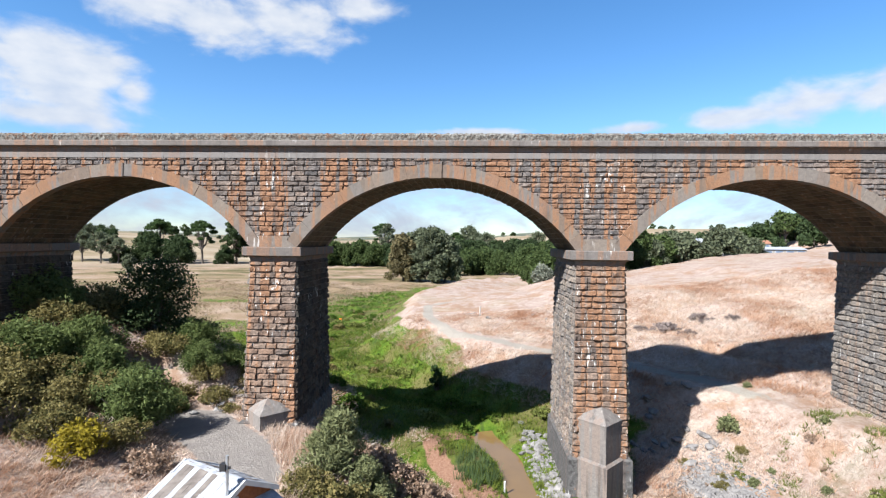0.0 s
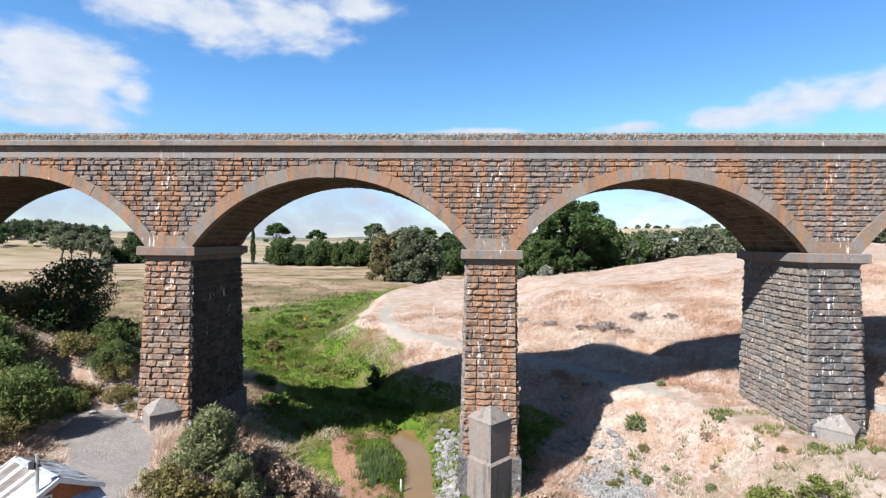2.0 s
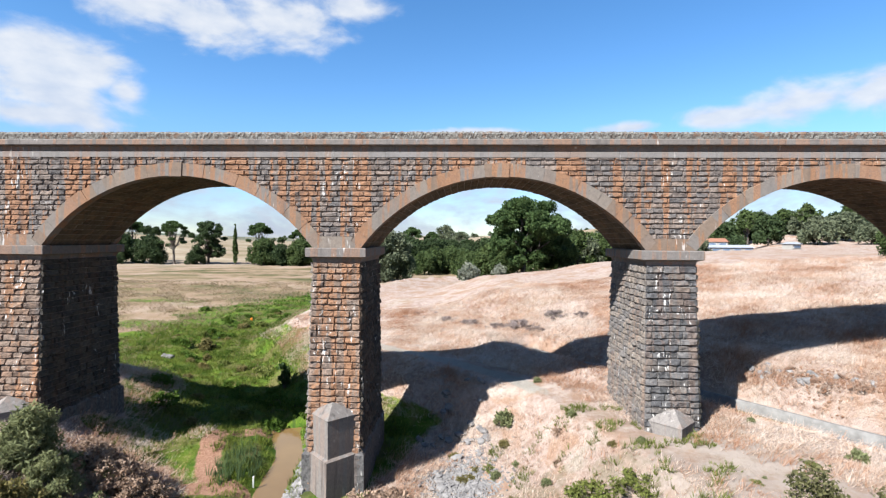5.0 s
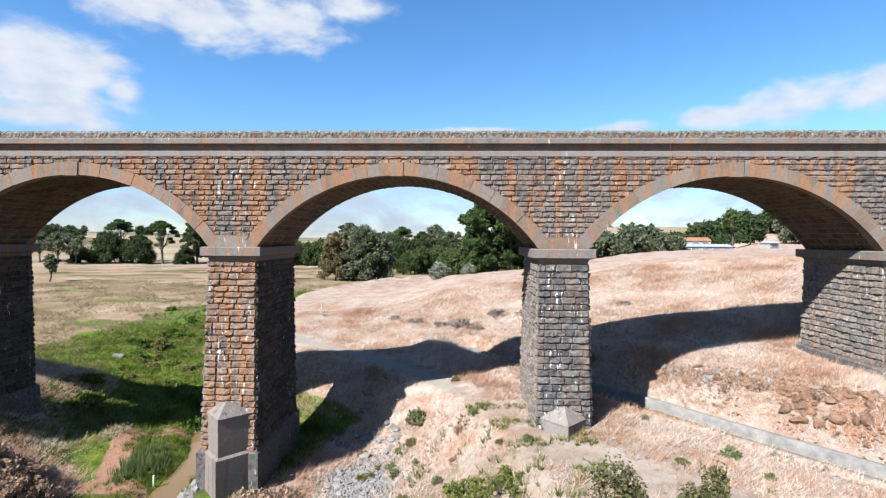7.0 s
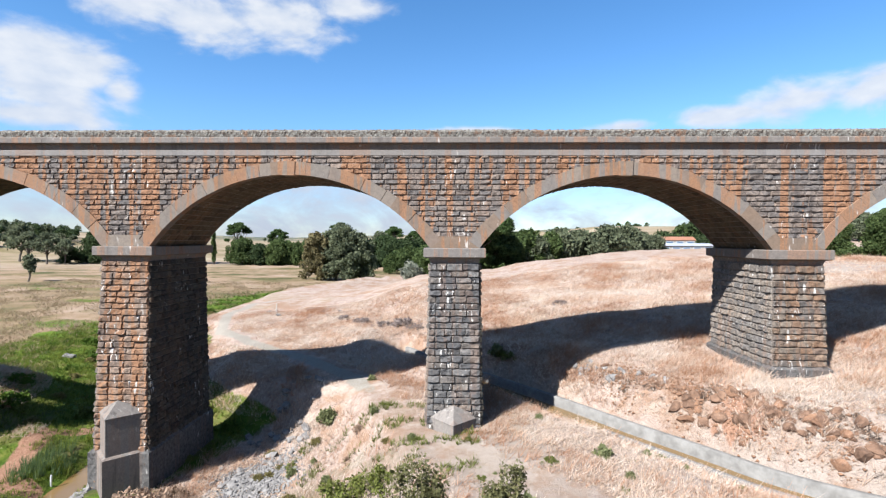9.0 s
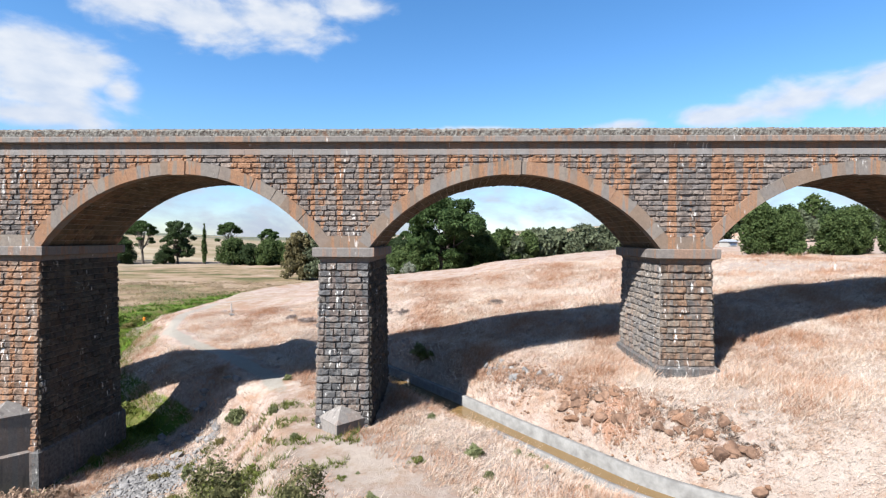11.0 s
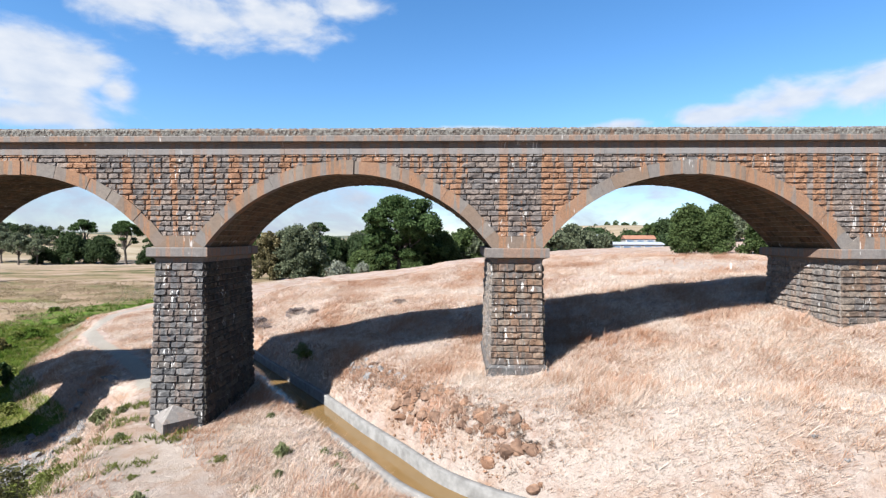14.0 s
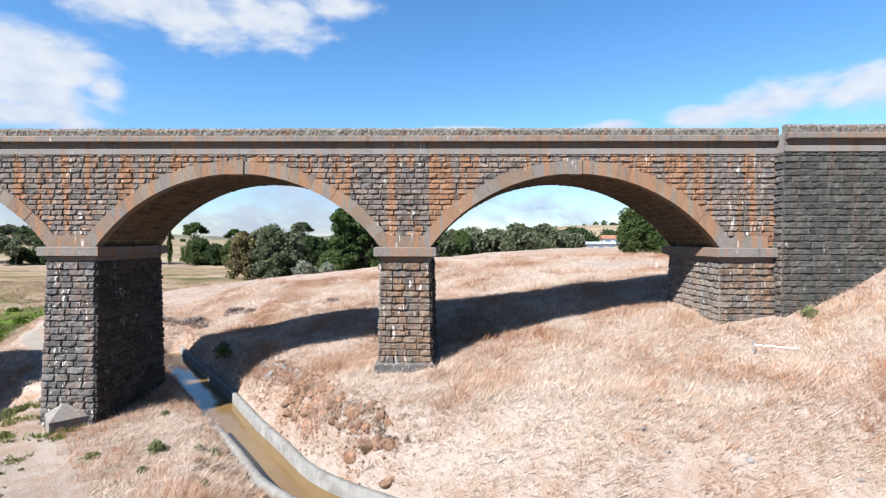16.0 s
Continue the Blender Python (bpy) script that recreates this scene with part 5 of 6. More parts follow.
# left-hand wooded hill
for leaves, seed in ((leaf_gum, 181), (leaf_dark, 182)):
    q = random.Random(seed)
    blobs = []
    while len(blobs) < 900:
        x, y = q.gauss(-460, 62), q.gauss(500, 60)
        if x < -0.71 * (y + 34):
            z, tall = ground_at(x, y), q.uniform(8, 14)
            for j in range(8):
                blobs.append((x + q.gauss(0, 2.2), y + q.gauss(0, 2.2), z + tall * q.uniform(0.3, 0.95), q.uniform(1.6, 3.0)))
    tagged(new("hill_woodland", leaf_mesh("hill_woodland", blobs, 0.8, 11, leaves, seed, 0.3, 0.8)), "open gum woodland covering the far hill", "woodland", kind="stuff")
make_tree("gum_tree", "thin young grey gum on the dry flats", "gum", 10, 3.0, leaf_gum, 143, (-118, 141), 0.4, 1.0)
# scattered trees on the far hills
for i in range(16):                       # in belts along the fences
    x0, y0, turn = r.uniform(-620, 800), r.uniform(560, 1250), r.uniform(-0.25, 0.25)
    for j in range(r.randint(3, 7)):
        x = x0 + r.uniform(9, 16) * j
        again(r.choice((wood_b, wood_c, wood_a)), x, y0 + turn * (x - x0), r.uniform(0.6, 1.05), r.uniform(0, 360))

# bushes round the viaduct
make_tree("hawthorn_tree", "dark leafy tree beside the embankment", "oak", 6.6, 3.4, leaf_dark, 160, (-24.0, 8.3), 0.11, 0.36, 0.10)
make_bush("wattle_bush", "rounded blue-green wattle bush on the bank", 2.5, 3.6, leaf_bush, 161, (-18.0, -4.2), 0.07, 1.3, long=1.8)
b1 = make_bush("wattle_bush", "low spreading green bush on the embankment", 2.6, 2.4, leaf_bush, 162, (-22.5, -0.8), 0.07, 1.2, long=1.8)
again(b1, -26.5, -2.0, 1.15, 120)
again(b1, -29.5, -4.6, 1.2, 40)
again(b1, -25.0, 1.2, 1.0, 300)
again(b1, -19.5, 0.6, 0.75, 200)
b2 = make_bush("bramble", "tangled bramble with rusty leaves", 2.3, 1.9, leaf_bramble, 163, (-21.5, -5.5), 0.095, 1.3)
for x, y, s, a in ((-21, -2.6, 1.0, 20), (-26.5, -7.5, 1.2, 170), (-16.8, -6.8, 0.7, 280), (-30.5, -3.5, 1.3, 140), (-22.3, 1.6, 1.0, 80), (-24.5, -6.0, 1.1, 60), (-27.5, -5.0, 1.2, 110), (-24, -3.2, 1.0, 250), (-20.0, -7.6, 0.9, 10), (-23, -9, 1.0, 300), (-28.5, -1.5, 1.1, 90), (-30, -7.5, 1.2, 30)):
    again(b2, x, y, s, a)
b3 = make_bush("dry_bramble", "withered pinkish bramble patch", 1.7, 1.2, leaf_dry, 164, (-2.6, -3.0), 0.095, 1.3)
for x, y, s, a in ((-4.6, -2.2, 1.0, 10), (-1.6, -3.8, 1.1, 80), (0.4, -3.6, 0.8, 300), (-3.2, -5.0, 0.9, 220), (13.4, -5.4, 1.3, 130), (15.0, -4.6, 1.4, 40), (16.6, -5.2, 1.0, 240), (-3.0, -3.6, 1.2, 10), (-0.2, -4.6, 1.1, 200), (-0.6, -2.6, 0.8, 50), (-3.6, -0.8, 0.9, 130), (-1.4, -5.2, 0.9, 210), (13.5, -3.5, 1.1, 300), (15.2, -2.4, 0.8, 20), (-19, -6.5, 0.7, 0), (-14.5, -8.6, 0.9, 70), (-24.5, -7.5, 0.9, 200)):
    again(b3, x, y, s, a)
make_bush("yellow_bush", "bright yellow-leaved shrub in dry grass", 1.5, 1.5, leaf_yellow, 165, (-17.4, -9.0), 0.095, 1.2)
wb = make_bush("wattle_bush", "grey-green wattle bush by the roadside", 1.9, 3.3, leaf_wattle, 166, (-4.9, -6.2), 0.065, 1.5, long=2.0)
again(wb, -3.0, -7.2, 0.7, 90)

ol = make_bush("low_shrub", "olive and ochre low shrub", 1.5, 1.3, leaf_bramble, 167, (-3.0, -9.0), 0.095, 1.4)
for x, y, s, a in ((-0.4, -8.6, 0.8, 80), (-5.6, -9.4, 0.9, 200), (19.5, -6.5, 1.2, 0), (24.0, -6.8, 1.0, 40), (-1.8, -9.6, 1.3, 20), (-4.2, -10.2, 1.2, 120), (0.6, -9.4, 1.0, 220), (27.5, -10.8, 1.1, 170), (31.0, -12.3, 1.0, 220), (17.5, -5.0, 0.9, 320), (20.8, -8.2, 1.0, 10)):
    again(ol, x, y, s, a)
make_bush("small_conifer", "small dark upright sapling at the foot of the knoll", 0.85, 3.2, leaf_pine, 168, (-1.1, 24.2), 0.15, 2.6)
sh = make_bush("green_shrub", "small rounded green shrub in dry grass", 0.85, 1.1, leaf_wattle, 169, (22.6, 6.6), 0.1, 1.6)
for x, y, s, a in ((40.8, -5.0, 0.62, 50), (43.2, -5.0, 0.35, 0), (44.4, -7.2, 0.3, 40), (25.5, 9.6, 0.45, 120), (26.9, 2.4, 0.4, 10), (36.3, 13.5, 0.9, 90), (36.0, -10.2, 0.5, 60), (41.5, -7.5, 0.35, 200), (45.8, -9.8, 0.35, 260), (24.5, -1.5, 0.45, 130), (38.2, 0.6, 0.35, 330), (79.0, -1.6, 0.6, 20), (21.5, 1.0, 0.5, 150)):
    again(sh, x, y, s, a)
lg = make_bush("green_shrub", "leafy bright green shrub with a few red leaves", 2.5, 1.5, leaf_leafy, 174, (26.6, -5.2), 0.095, 1.2)
again(lg, 24.6, -4.4, 0.6, 70)
again(lg, 28.6, -5.8, 0.7, 170)
again(lg, 12.9, 3.6, 0.35, 20)
again(lg, 37.2, 12.4, 0.45, 20)
tw = make_bush("wattle_bush", "tall olive wattle bush on the near slope", 1.5, 5.2, leaf_olive, 175, (31.4, -15.7), 0.075, 2.0)
again(tw, 34.5, -15.5, 0.92, 130)
again(tw, 29.6, -14.8, 0.6, 60)
make_bush("flowering_shrub", "leafy shrub with reddish tips at the wing wall", 1.6, 1.5, leaf_bramble, 170, (84.6, -2.6), 0.095, 1.3)
gr = make_bush("heather_patch", "low mauve-grey heath patch on the knoll", 2.4, 1.1, leaf_heath, 171, (26.0, 28.5), 0.14, 1.1)
for x, y, s, a in ((30.5, 30.0, 0.8, 90), (20.0, 33.0, 0.7, 190), (23.5, 30.0, 0.6, 30), (28.0, 26.5, 0.55, 250), (33.5, 27.5, 0.5, 310), (17.0, 36.5, 0.6, 140), (44.0, 24.0, 0.5, 60)):
    again(gr, x, y, s, a)
wl = make_bush("creek_willow", "small golden shrub on the creek flat", 1.3, 1.9, leaf_bramble, 172, (-21, 45), 0.18, 1.0)
again(wl, -17.5, 38.5, 0.5, 80)


gb = make_bush("creek_shrub", "dark green waterside growth in the shade", 1.6, 1.0, leaf_green, 173, (0.5, 17.0), 0.12, 1.2)
for x, y, s, a in ((2.6, 15.4, 1.0, 40), (-2.2, 18.6, 1.1, 100), (-5.5, 21.0, 0.9, 160), (4.6, 13.6, 0.8, 220), (-8.5, 12.5, 1.2, 280), (-11, 16, 1.0, 20), (-7, 24, 0.8, 70), (13.2, 9.5, 0.8, 0), (-15, 26, 0.9, 60), (-19, 33, 0.8, 10)):
    again(gb, x, y, s, a)


# growth dotted over the creek flat
fl = make_bush("sedge_clump", "dark green sedge clump on the creek flat", 1.0, 0.8, leaf_green, 176, (-9, 27), 0.13, 1.0, "sedge clumps on the flat", twigs=False, cat="sedge")
fy = make_bush("sedge_clump", "yellow-green sedge clump on the creek flat", 1.1, 0.7, leaf_leafy, 177, (-14, 36), 0.13, 1.0, "sedge clumps on the flat", twigs=False, cat="sedge")
fb = make_bush("dock_clump", "rust-brown dried dock on the creek flat", 0.8, 0.7, leaf_bramble, 178, (-10, 33), 0.12, 1.0, "dock on the flat", twigs=False, cat="weed")
r = random.Random(61)
for i in range(80):
    y = r.uniform(10, 78)
    x = float(np.interp(y, [10, 20, 30, 45, 75], [-3, -6, -12, -22, -24])) + r.gauss(0, 5.5)
    if ground_at(x, y) < 1.4 and abs(x - PIERS[0]) > 3:
        again(r.choice((fl, fl, fy, fy, fb)), x, y, r.uniform(0.5, 1.5), r.uniform(0, 360))
# undergrowth on the shaded bank
for x, y, s, a in ((-27.5, 5.5, 1.2, 10), (-29.5, 8.5, 1.4, 70), (-22.0, 5.0, 0.9, 130), (-20.2, 7.5, 1.0, 200), (-26.5, 10.5, 1.3, 250), (-18.6, 5.2, 0.7, 300), (-31, 4.0, 1.3, 40), (-22.8, 11.2, 1.1, 90), (-17.4, 8.8, 0.7, 20), (-28.6, 2.6, 1.1, 170)):
    again(b2 if int(a) % 20 else b1, x, y, s, a)
# brambles added as dark cover, standing in for shaded brown grass
for x, y, s, a in ((-16.2, 3.0, 0.6, 10), (-17.8, 4.4, 0.7, 70), (-15.4, 6.0, 0.55, 140), (-19.2, 2.6, 0.7, 210), (-14.4, 4.2, 0.4, 280), (-18.4, 1.2, 0.5, 320), (-16.0, 8.4, 0.6, 33), (-14.6, 1.6, 0.35, 90)):
    again(b2, x, y, s, a)
for x, y, s, a in ((-2.0, -4.2, 0.9, 0), (0.2, -3.2, 0.8, 60), (-3.6, -5.0, 1.0, 120), (1.2, -5.0, 0.8, 200), (-1.0, -6.2, 0.9, 260)):
    again(sh, x, y, s, a)
# weeds on the slope above the creek
for i in range(22):
    x, y = r.uniform(17, 31), r.uniform(-8, 5)
    again(r.choice((sh, lg, ol, ol, b3)), x, y, r.uniform(0.16, 0.4), r.uniform(0, 360))
for i in range(12):
    x, y = r.uniform(34, 46), r.uniform(-13, -4)
    if along(np.array([x]), np.array([y]), CANAL)[0][0] > 2.4:
        again(r.choice((sh, lg, lg)), x, y, r.uniform(0.10, 0.26), r.uniform(0, 360))


def blades(name, n, area, keep, low, high, width, material, seed, lean=0.35, per=6, label="", wind=0.12):
    """Grass in tufts, each of several bent blades, thinned by keep(x, y, z)."""
    r = np.random.RandomState(seed)
    x, y = r.uniform(area[0], area[1], n), r.uniform(area[2], area[3], n)
    z = height(x, y)
    ok = r.rand(n) < keep(x, y, z)
    x, y, z = x[ok], y[ok], z[ok]
    size = r.uniform(low, high, len(x)) * (0.75 + 0.5 * (wander(x, y, 6, 21) + 0.5))
    x, y, z, size = (np.repeat(q, per) for q in (x, y, z, size))
    m = len(x)
    ang = r.uniform(0, 6.283, m)
    off = r.uniform(0, 0.16, m)
    base = np.stack([x + np.cos(ang) * off, y + np.sin(ang) * off, z - 0.03], 1)
    h = size * r.uniform(0.55, 1.1, m)
    tip = base + np.stack([np.cos(ang) * h * lean * r.uniform(0.3, 1.6, m) + wind * h, np.sin(ang) * h * lean * r.uniform(0.3, 1.6, m), h], 1)
    side = r.uniform(0, 6.283, m)
    w = np.stack([np.cos(side), np.sin(side), np.zeros(m)], 1) * (width * r.uniform(0.6, 1.3, m))[:, None]
    v = np.stack([base - w, base + w, tip], 1).reshape(-1, 3)
    i = np.arange(m) * 3
    me = quick_mesh(name, v, np.stack([i, i + 1, i + 2], 1), material)
    return tagged(new(name, me), label, "grass", kind="stuff")


def dry_keep(x, y, z):
    c, _, _ = along(x, y, CREEK)
    t, _, _ = along(x, y, TRACK)
    q, _, _ = along(x, y, ROAD)
    k, _, _ = along(x, y, CANAL)
    inside = np.zeros(len(x), bool)
    for px in PIERS:
        inside |= (abs(x - px) < 2.1) & (y > -1.2) & (y < WIDE + 0.3)
    inside |= ((x > RIGHT_END - 0.3) | (x < LEFT_END + 0.3)) & (y > -1.0) & (y < WIDE + 0.3)
    wide = np.interp(y, [-30, 0, 10, 20, 45], [4, 6, 12, 14, 16])
    out = ease(t, 1.0, 2.4) * ease(q, 1.9, 2.8) * ease(k, 1.5, 1.9) * np.where(z > 1.2, 1, ease(c, wide * 0.8, wide * 1.2))
    out = out * (1 - 0.85 * np.exp(-(((x - 34) / 7) ** 2 + ((y + 6) / 5) ** 2)))
    out = out * (1 - 0.55 * np.exp(-(((x - 24) / 7) ** 2 + ((y + 2) / 7) ** 2)))
    out = out * ease(np.hypot((x - 19.3) / 2.8, (y - 0.4) / 2.8), 0.7, 1.1)
    out = out * (1 - 0.92 * np.exp(-(((x - 78) / 13) ** 2 + ((y - 29) / 8) ** 2) ** 2))
    patchy = 0.45 + 0.75 * (wander(x, y, 5, 31) + 0.35)
    return np.where(inside, 0, out * np.clip(patchy, 0.12, 1))


def lush_keep(x, y, z):
    c, _, _ = along(x, y, CREEK)
    wide = np.interp(y, [-30, 0, 10, 20, 45, 80], [4, 6, 12, 14, 16, 12])
    out = (1 - ease(c, wide * 0.7, wide * 1.1)) * (z < 2.2) * (z > np.where(y > 14, -2.4, -0.4))
    out = np.maximum(out, 0.9 * ease(x, -9.3, -8) * (1 - ease(x, -3, 0)) * ease(y, 1, 4) * (1 - ease(y, 12, 18)))
    out = out * ease(np.hypot(x - 0.5, (y - 1) * 0.45), 1.2, 2.2)
    for px in PIERS:
        out = np.where((abs(x - px) < 2.3) & (y > -2.5) & (y < WIDE + 0.3), 0, out)
    return out * np.clip(0.5 + (wander(x, y, 4, 33) + 0.3), 0.1, 1)


blades("dry_grass", 250000, (-34, 92, -21, 48), dry_keep, 0.2, 0.5, 0.018, blade_straw, 41, 1.0, label="long bleached dry grass, wind-bent", wind=0.5)
blades("tall_grass", 70000, (-16, 92, -16, 48), lambda x, y, z: dry_keep(x, y, z) * np.clip(2.2 * wander(x, y, 7, 51) + 0.15, 0, 1), 0.45, 0.95, 0.015, blade_rust, 44, 0.5, 7, "tall reddish seeding grass on the slopes", 0.4)
blades("short_grass", 110000, (38, 86, -17, 12), lambda x, y, z: np.clip(dry_keep(x, y, z) * 1.6, 0, 1), 0.07, 0.20, 0.02, blade_straw, 50, 1.3, 3, "short matted dead grass between the tussocks", 0.5)
blades("roadside_grass", 1300, (-10.5, -5.5, -11, -0.5), lambda x, y, z: ease(along(x, y, ROAD)[0], 1.8, 2.6), 0.35, 0.85, 0.014, blade_straw, 45, 0.5, 8, "tall tan grass along the road")
blades("weeds", 3200, (15, 34, -11, 5), lambda x, y, z: np.clip(2.5 * wander(x, y, 4, 81), 0, 1) * (z > 0.8), 0.2, 0.5, 0.03, leaf_leafy, 46, 0.6, 9, "green and olive weeds on the slope")
blades("green_grass", 60000, (-42, 20, -12, 62), lush_keep, 0.2, 0.6, 0.026, blade_green, 42, label="lush green creek grass")
blades("flat_grass", 46000, (-110, 16, 30, 150), lambda x, y, z: (z < 2.6) * ease(along(x, y, CREEK)[0], 4, 10) * np.clip(0.45 + 1.6 * wander(x, y, 16, 91), 0.05, 1), 0.3, 0.75, 0.035, blade_flat, 47, 0.7, 6, "dry tussock grass over the flats")
blades("marsh_growth", 16000, (-70, 10, 20, 120), lambda x, y, z: (z < 1.6) * (1 - ease(along(x, y, CREEK)[0], 9, 16)) * np.clip(0.3 + 2.0 * wander(x, y, 9, 92), 0, 1), 0.35, 0.95, 0.05, leaf_green, 48, 0.45, 7, "dark rushes and weeds along the creek")
blades("ochre_growth", 7000, (-70, 10, 20, 120), lambda x, y, z: (z < 1.6) * (1 - ease(along(x, y, CREEK)[0], 10, 18)) * np.clip(2.4 * wander(x, y, 7, 93) - 0.1, 0, 1), 0.3, 0.8, 0.05, leaf_bramble, 49, 0.5, 7, "ochre dying weeds along the creek")
blades("reeds", 420, (-0.5, 5.5, -1.5, 7.5), lambda x, y, z: (np.hypot((x - 2.9) / 1.5, (y - 2.6) / 3.0) < 1) * (z > -0.6) * 0.9, 0.6, 1.2, 0.025, blade_reed, 43, 0.25, 9, "dark green reed bed at the creek")

# ---- rocks ----
def rock_mesh(seed, material, flat=0.7):
    r = random.Random(seed)
    bm = bmesh.new()
    bmesh.ops.create_icosphere(bm, subdivisions=1, radius=1.0)
    for v in bm.verts:
        v.co *= r.uniform(0.7, 1.15)
        v.co.z *= flat
    me = bpy.data.meshes.new("rock")
    bm.to_mesh(me)
    bm.free()
    me.materials.append(material)
    return me


ROCKS = [rock_mesh(s, rock) for s in range(8)]


def crag_mesh(seed, material):
    """A jagged lump with flat broken faces and ledges."""
    r = random.Random(seed)
    bm = bmesh.new()
    bmesh.ops.create_icosphere(bm, subdivisions=2, radius=1.0)
    cuts = [(Vector((r.gauss(0, 1), r.gauss(0, 1), r.gauss(0.2, 0.8))).normalized(), r.uniform(0.45, 0.8)) for _ in range(9)]
    for v in bm.verts:
        for d, at in cuts:
            over = v.co.dot(d) - at
            if over > 0:
                v.co -= d * over
        v.co *= r.uniform(0.92, 1.08)
    me = bpy.data.meshes.new("rock")
    bm.to_mesh(me)
    bm.free()
    me.materials.append(material)
    return me


CRAGS_GREY = [crag_mesh(s, rock if s % 2 else rock_brown) for s in range(40, 46)]
CRAGS = [crag_mesh(s, rock_brown if s % 3 else rock_warm) for s in range(50, 56)]
r = random.Random(77)


def scatter_rocks(n, spots, meshes, small, big, label, group, sink=0.3):
    """Loose stones, each one a thing, heaped round the spots (x, y, spread in x, spread in y)."""
    for i in range(n):
        x0, y0, sx, sy = spots[r.randrange(len(spots))]
        x, y = x0 + r.gauss(0, sx), y0 + r.gauss(0, sy)
        if any(abs(x - p) < 1.95 and -2.0 < y < WIDE + 0.3 for p in PIERS):
            continue
        s = r.uniform(small, big)
        ob = new("rock", meshes[r.randrange(len(meshes))])
        ob.matrix_world = pose(x, y, ground_at(x, y) + s * (0.5 - sink), r.uniform(-25, 25), r.uniform(-25, 25), r.uniform(0, 360)) @ Matrix.Diagonal((s * r.uniform(0.8, 1.4), s, s * r.uniform(0.7, 1.0), 1))
        tagged(ob, label, "rock", group)


scatter_rocks(95, [(7.6, 7.5, 0.5, 1.6), (8.0, 4.0, 0.35, 1.6), (8.5, 1.0, 0.3, 1.3), (8.3, -1.2, 0.5, 0.8)], ROCKS, 0.16, 0.4, "grey broken stone tipped beside the creek", "stones at the pier's foot")
scatter_rocks(110, [(19.0, -1.0, 1.0, 0.9), (20.4, 0.6, 1.0, 0.9), (18.2, 1.2, 1.0, 0.9), (19.4, 3.2, 1.0, 1.3)], ROCKS, 0.13, 0.30, "pale grey broken stone on the slope", "stones on the slope")
scatter_rocks(25, [(17.0, 7.8, 1.2, 1.4), (19.4, 8.6, 1.2, 1.2), (20.4, 5.6, 0.8, 1.2)], ROCKS, 0.25, 0.55, "grey boulder in the viaduct's shade", "stones on the slope")
for seed_at, n, (x0, y0), (x1, y1), big, mats in ((1, 40, (41.9, 7.4), (46.0, 1.2), 0.42, "grey"), (2, 84, (46.2, -0.2), (53.6, -8.6), 0.52, "brown")):
    q = random.Random(seed_at)
    for i in range(n):
        f = (i + q.random()) / n
        x, y = x0 + (x1 - x0) * f + q.gauss(0.6, 0.5), y0 + (y1 - y0) * f + q.gauss(0.45, 0.45)
        s = q.uniform(0.15, big) * (1.25 if i % 4 == 0 else 0.9)
        ob = new("rock", (CRAGS_GREY if mats == "grey" else CRAGS)[q.randrange(6)])
        ob.matrix_world = pose(x, y, ground_at(x, y) - s * 0.34, q.uniform(-35, 35), q.uniform(-35, 35), q.uniform(0, 360)) @ Matrix.Diagonal((s * q.uniform(1.0, 1.6), s, s * q.uniform(0.65, 1.0), 1))
        tagged(ob, mats + " jagged rock breaking through dry grass", "rock", "outcrop above the channel")
scatter_rocks(22, [(-15.6, 2.2, 1.0, 0.8), (-14.6, 4.2, 0.8, 0.8)], ROCKS, 0.18, 0.42, "grey stone at the foot of the bank", "stones by the road")
scatter_rocks(8, [(62, -12, 5, 2), (64, -7, 4, 2)], ROCKS, 0.12, 0.22, "small grey stone in bleached grass", "stones in the grass", 0.4)
scatter_rocks(10, [(5.2, 46.5, 1.2, 1.2), (12.5, 42.5, 1.4, 1.0)], ROCKS, 0.25, 0.5, "pale stone beside the gravel track", "stones by the track", 0.35)
scatter_rocks(3, [(-23.6, 39, 0.4, 0.3)], ROCKS, 0.5, 0.8, "pale boulder on the green flat", "boulders on the flat", 0.3)


def shingle(n, spots, seed, material=rock, label="small grey broken stone strewn on the slope"):
    """The small broken stone between the larger ones."""
    q = np.random.RandomState(seed)
    v, f, base = [], [], 0
    tv = np.array([(1, 0, 0), (0, 1, 0), (-1, 0, 0), (0, -1, 0), (0, 0, 1), (0, 0, -1)], float)
    tf = np.array([(0, 1, 4), (1, 2, 4), (2, 3, 4), (3, 0, 4), (1, 0, 5), (2, 1, 5), (3, 2, 5), (0, 3, 5)])
    for i in range(n):
        x0, y0, sx, sy = spots[q.randint(len(spots))]
        x, y = x0 + q.normal() * sx, y0 + q.normal() * sy
        if any(abs(x - p) < 1.9 and -2.0 < y < WIDE + 0.3 for p in PIERS):
            continue
        s = q.uniform(0.06, 0.16)
        w = tv * q.uniform(0.6, 1.3, (6, 3)) * s
        a = q.uniform(0, 6.28)
        w = np.stack([w[:, 0] * math.cos(a) - w[:, 1] * math.sin(a), w[:, 0] * math.sin(a) + w[:, 1] * math.cos(a), w[:, 2] * 0.7], 1) + (x, y, ground_at(x, y) + s * 0.2)
        v.append(w)
        f.append(tf + base)
        base += 6
    ob = new("shingle", quick_mesh("shingle", np.concatenate(v), np.concatenate(f), material))
    return tagged(ob, label, "stones", kind="stuff")


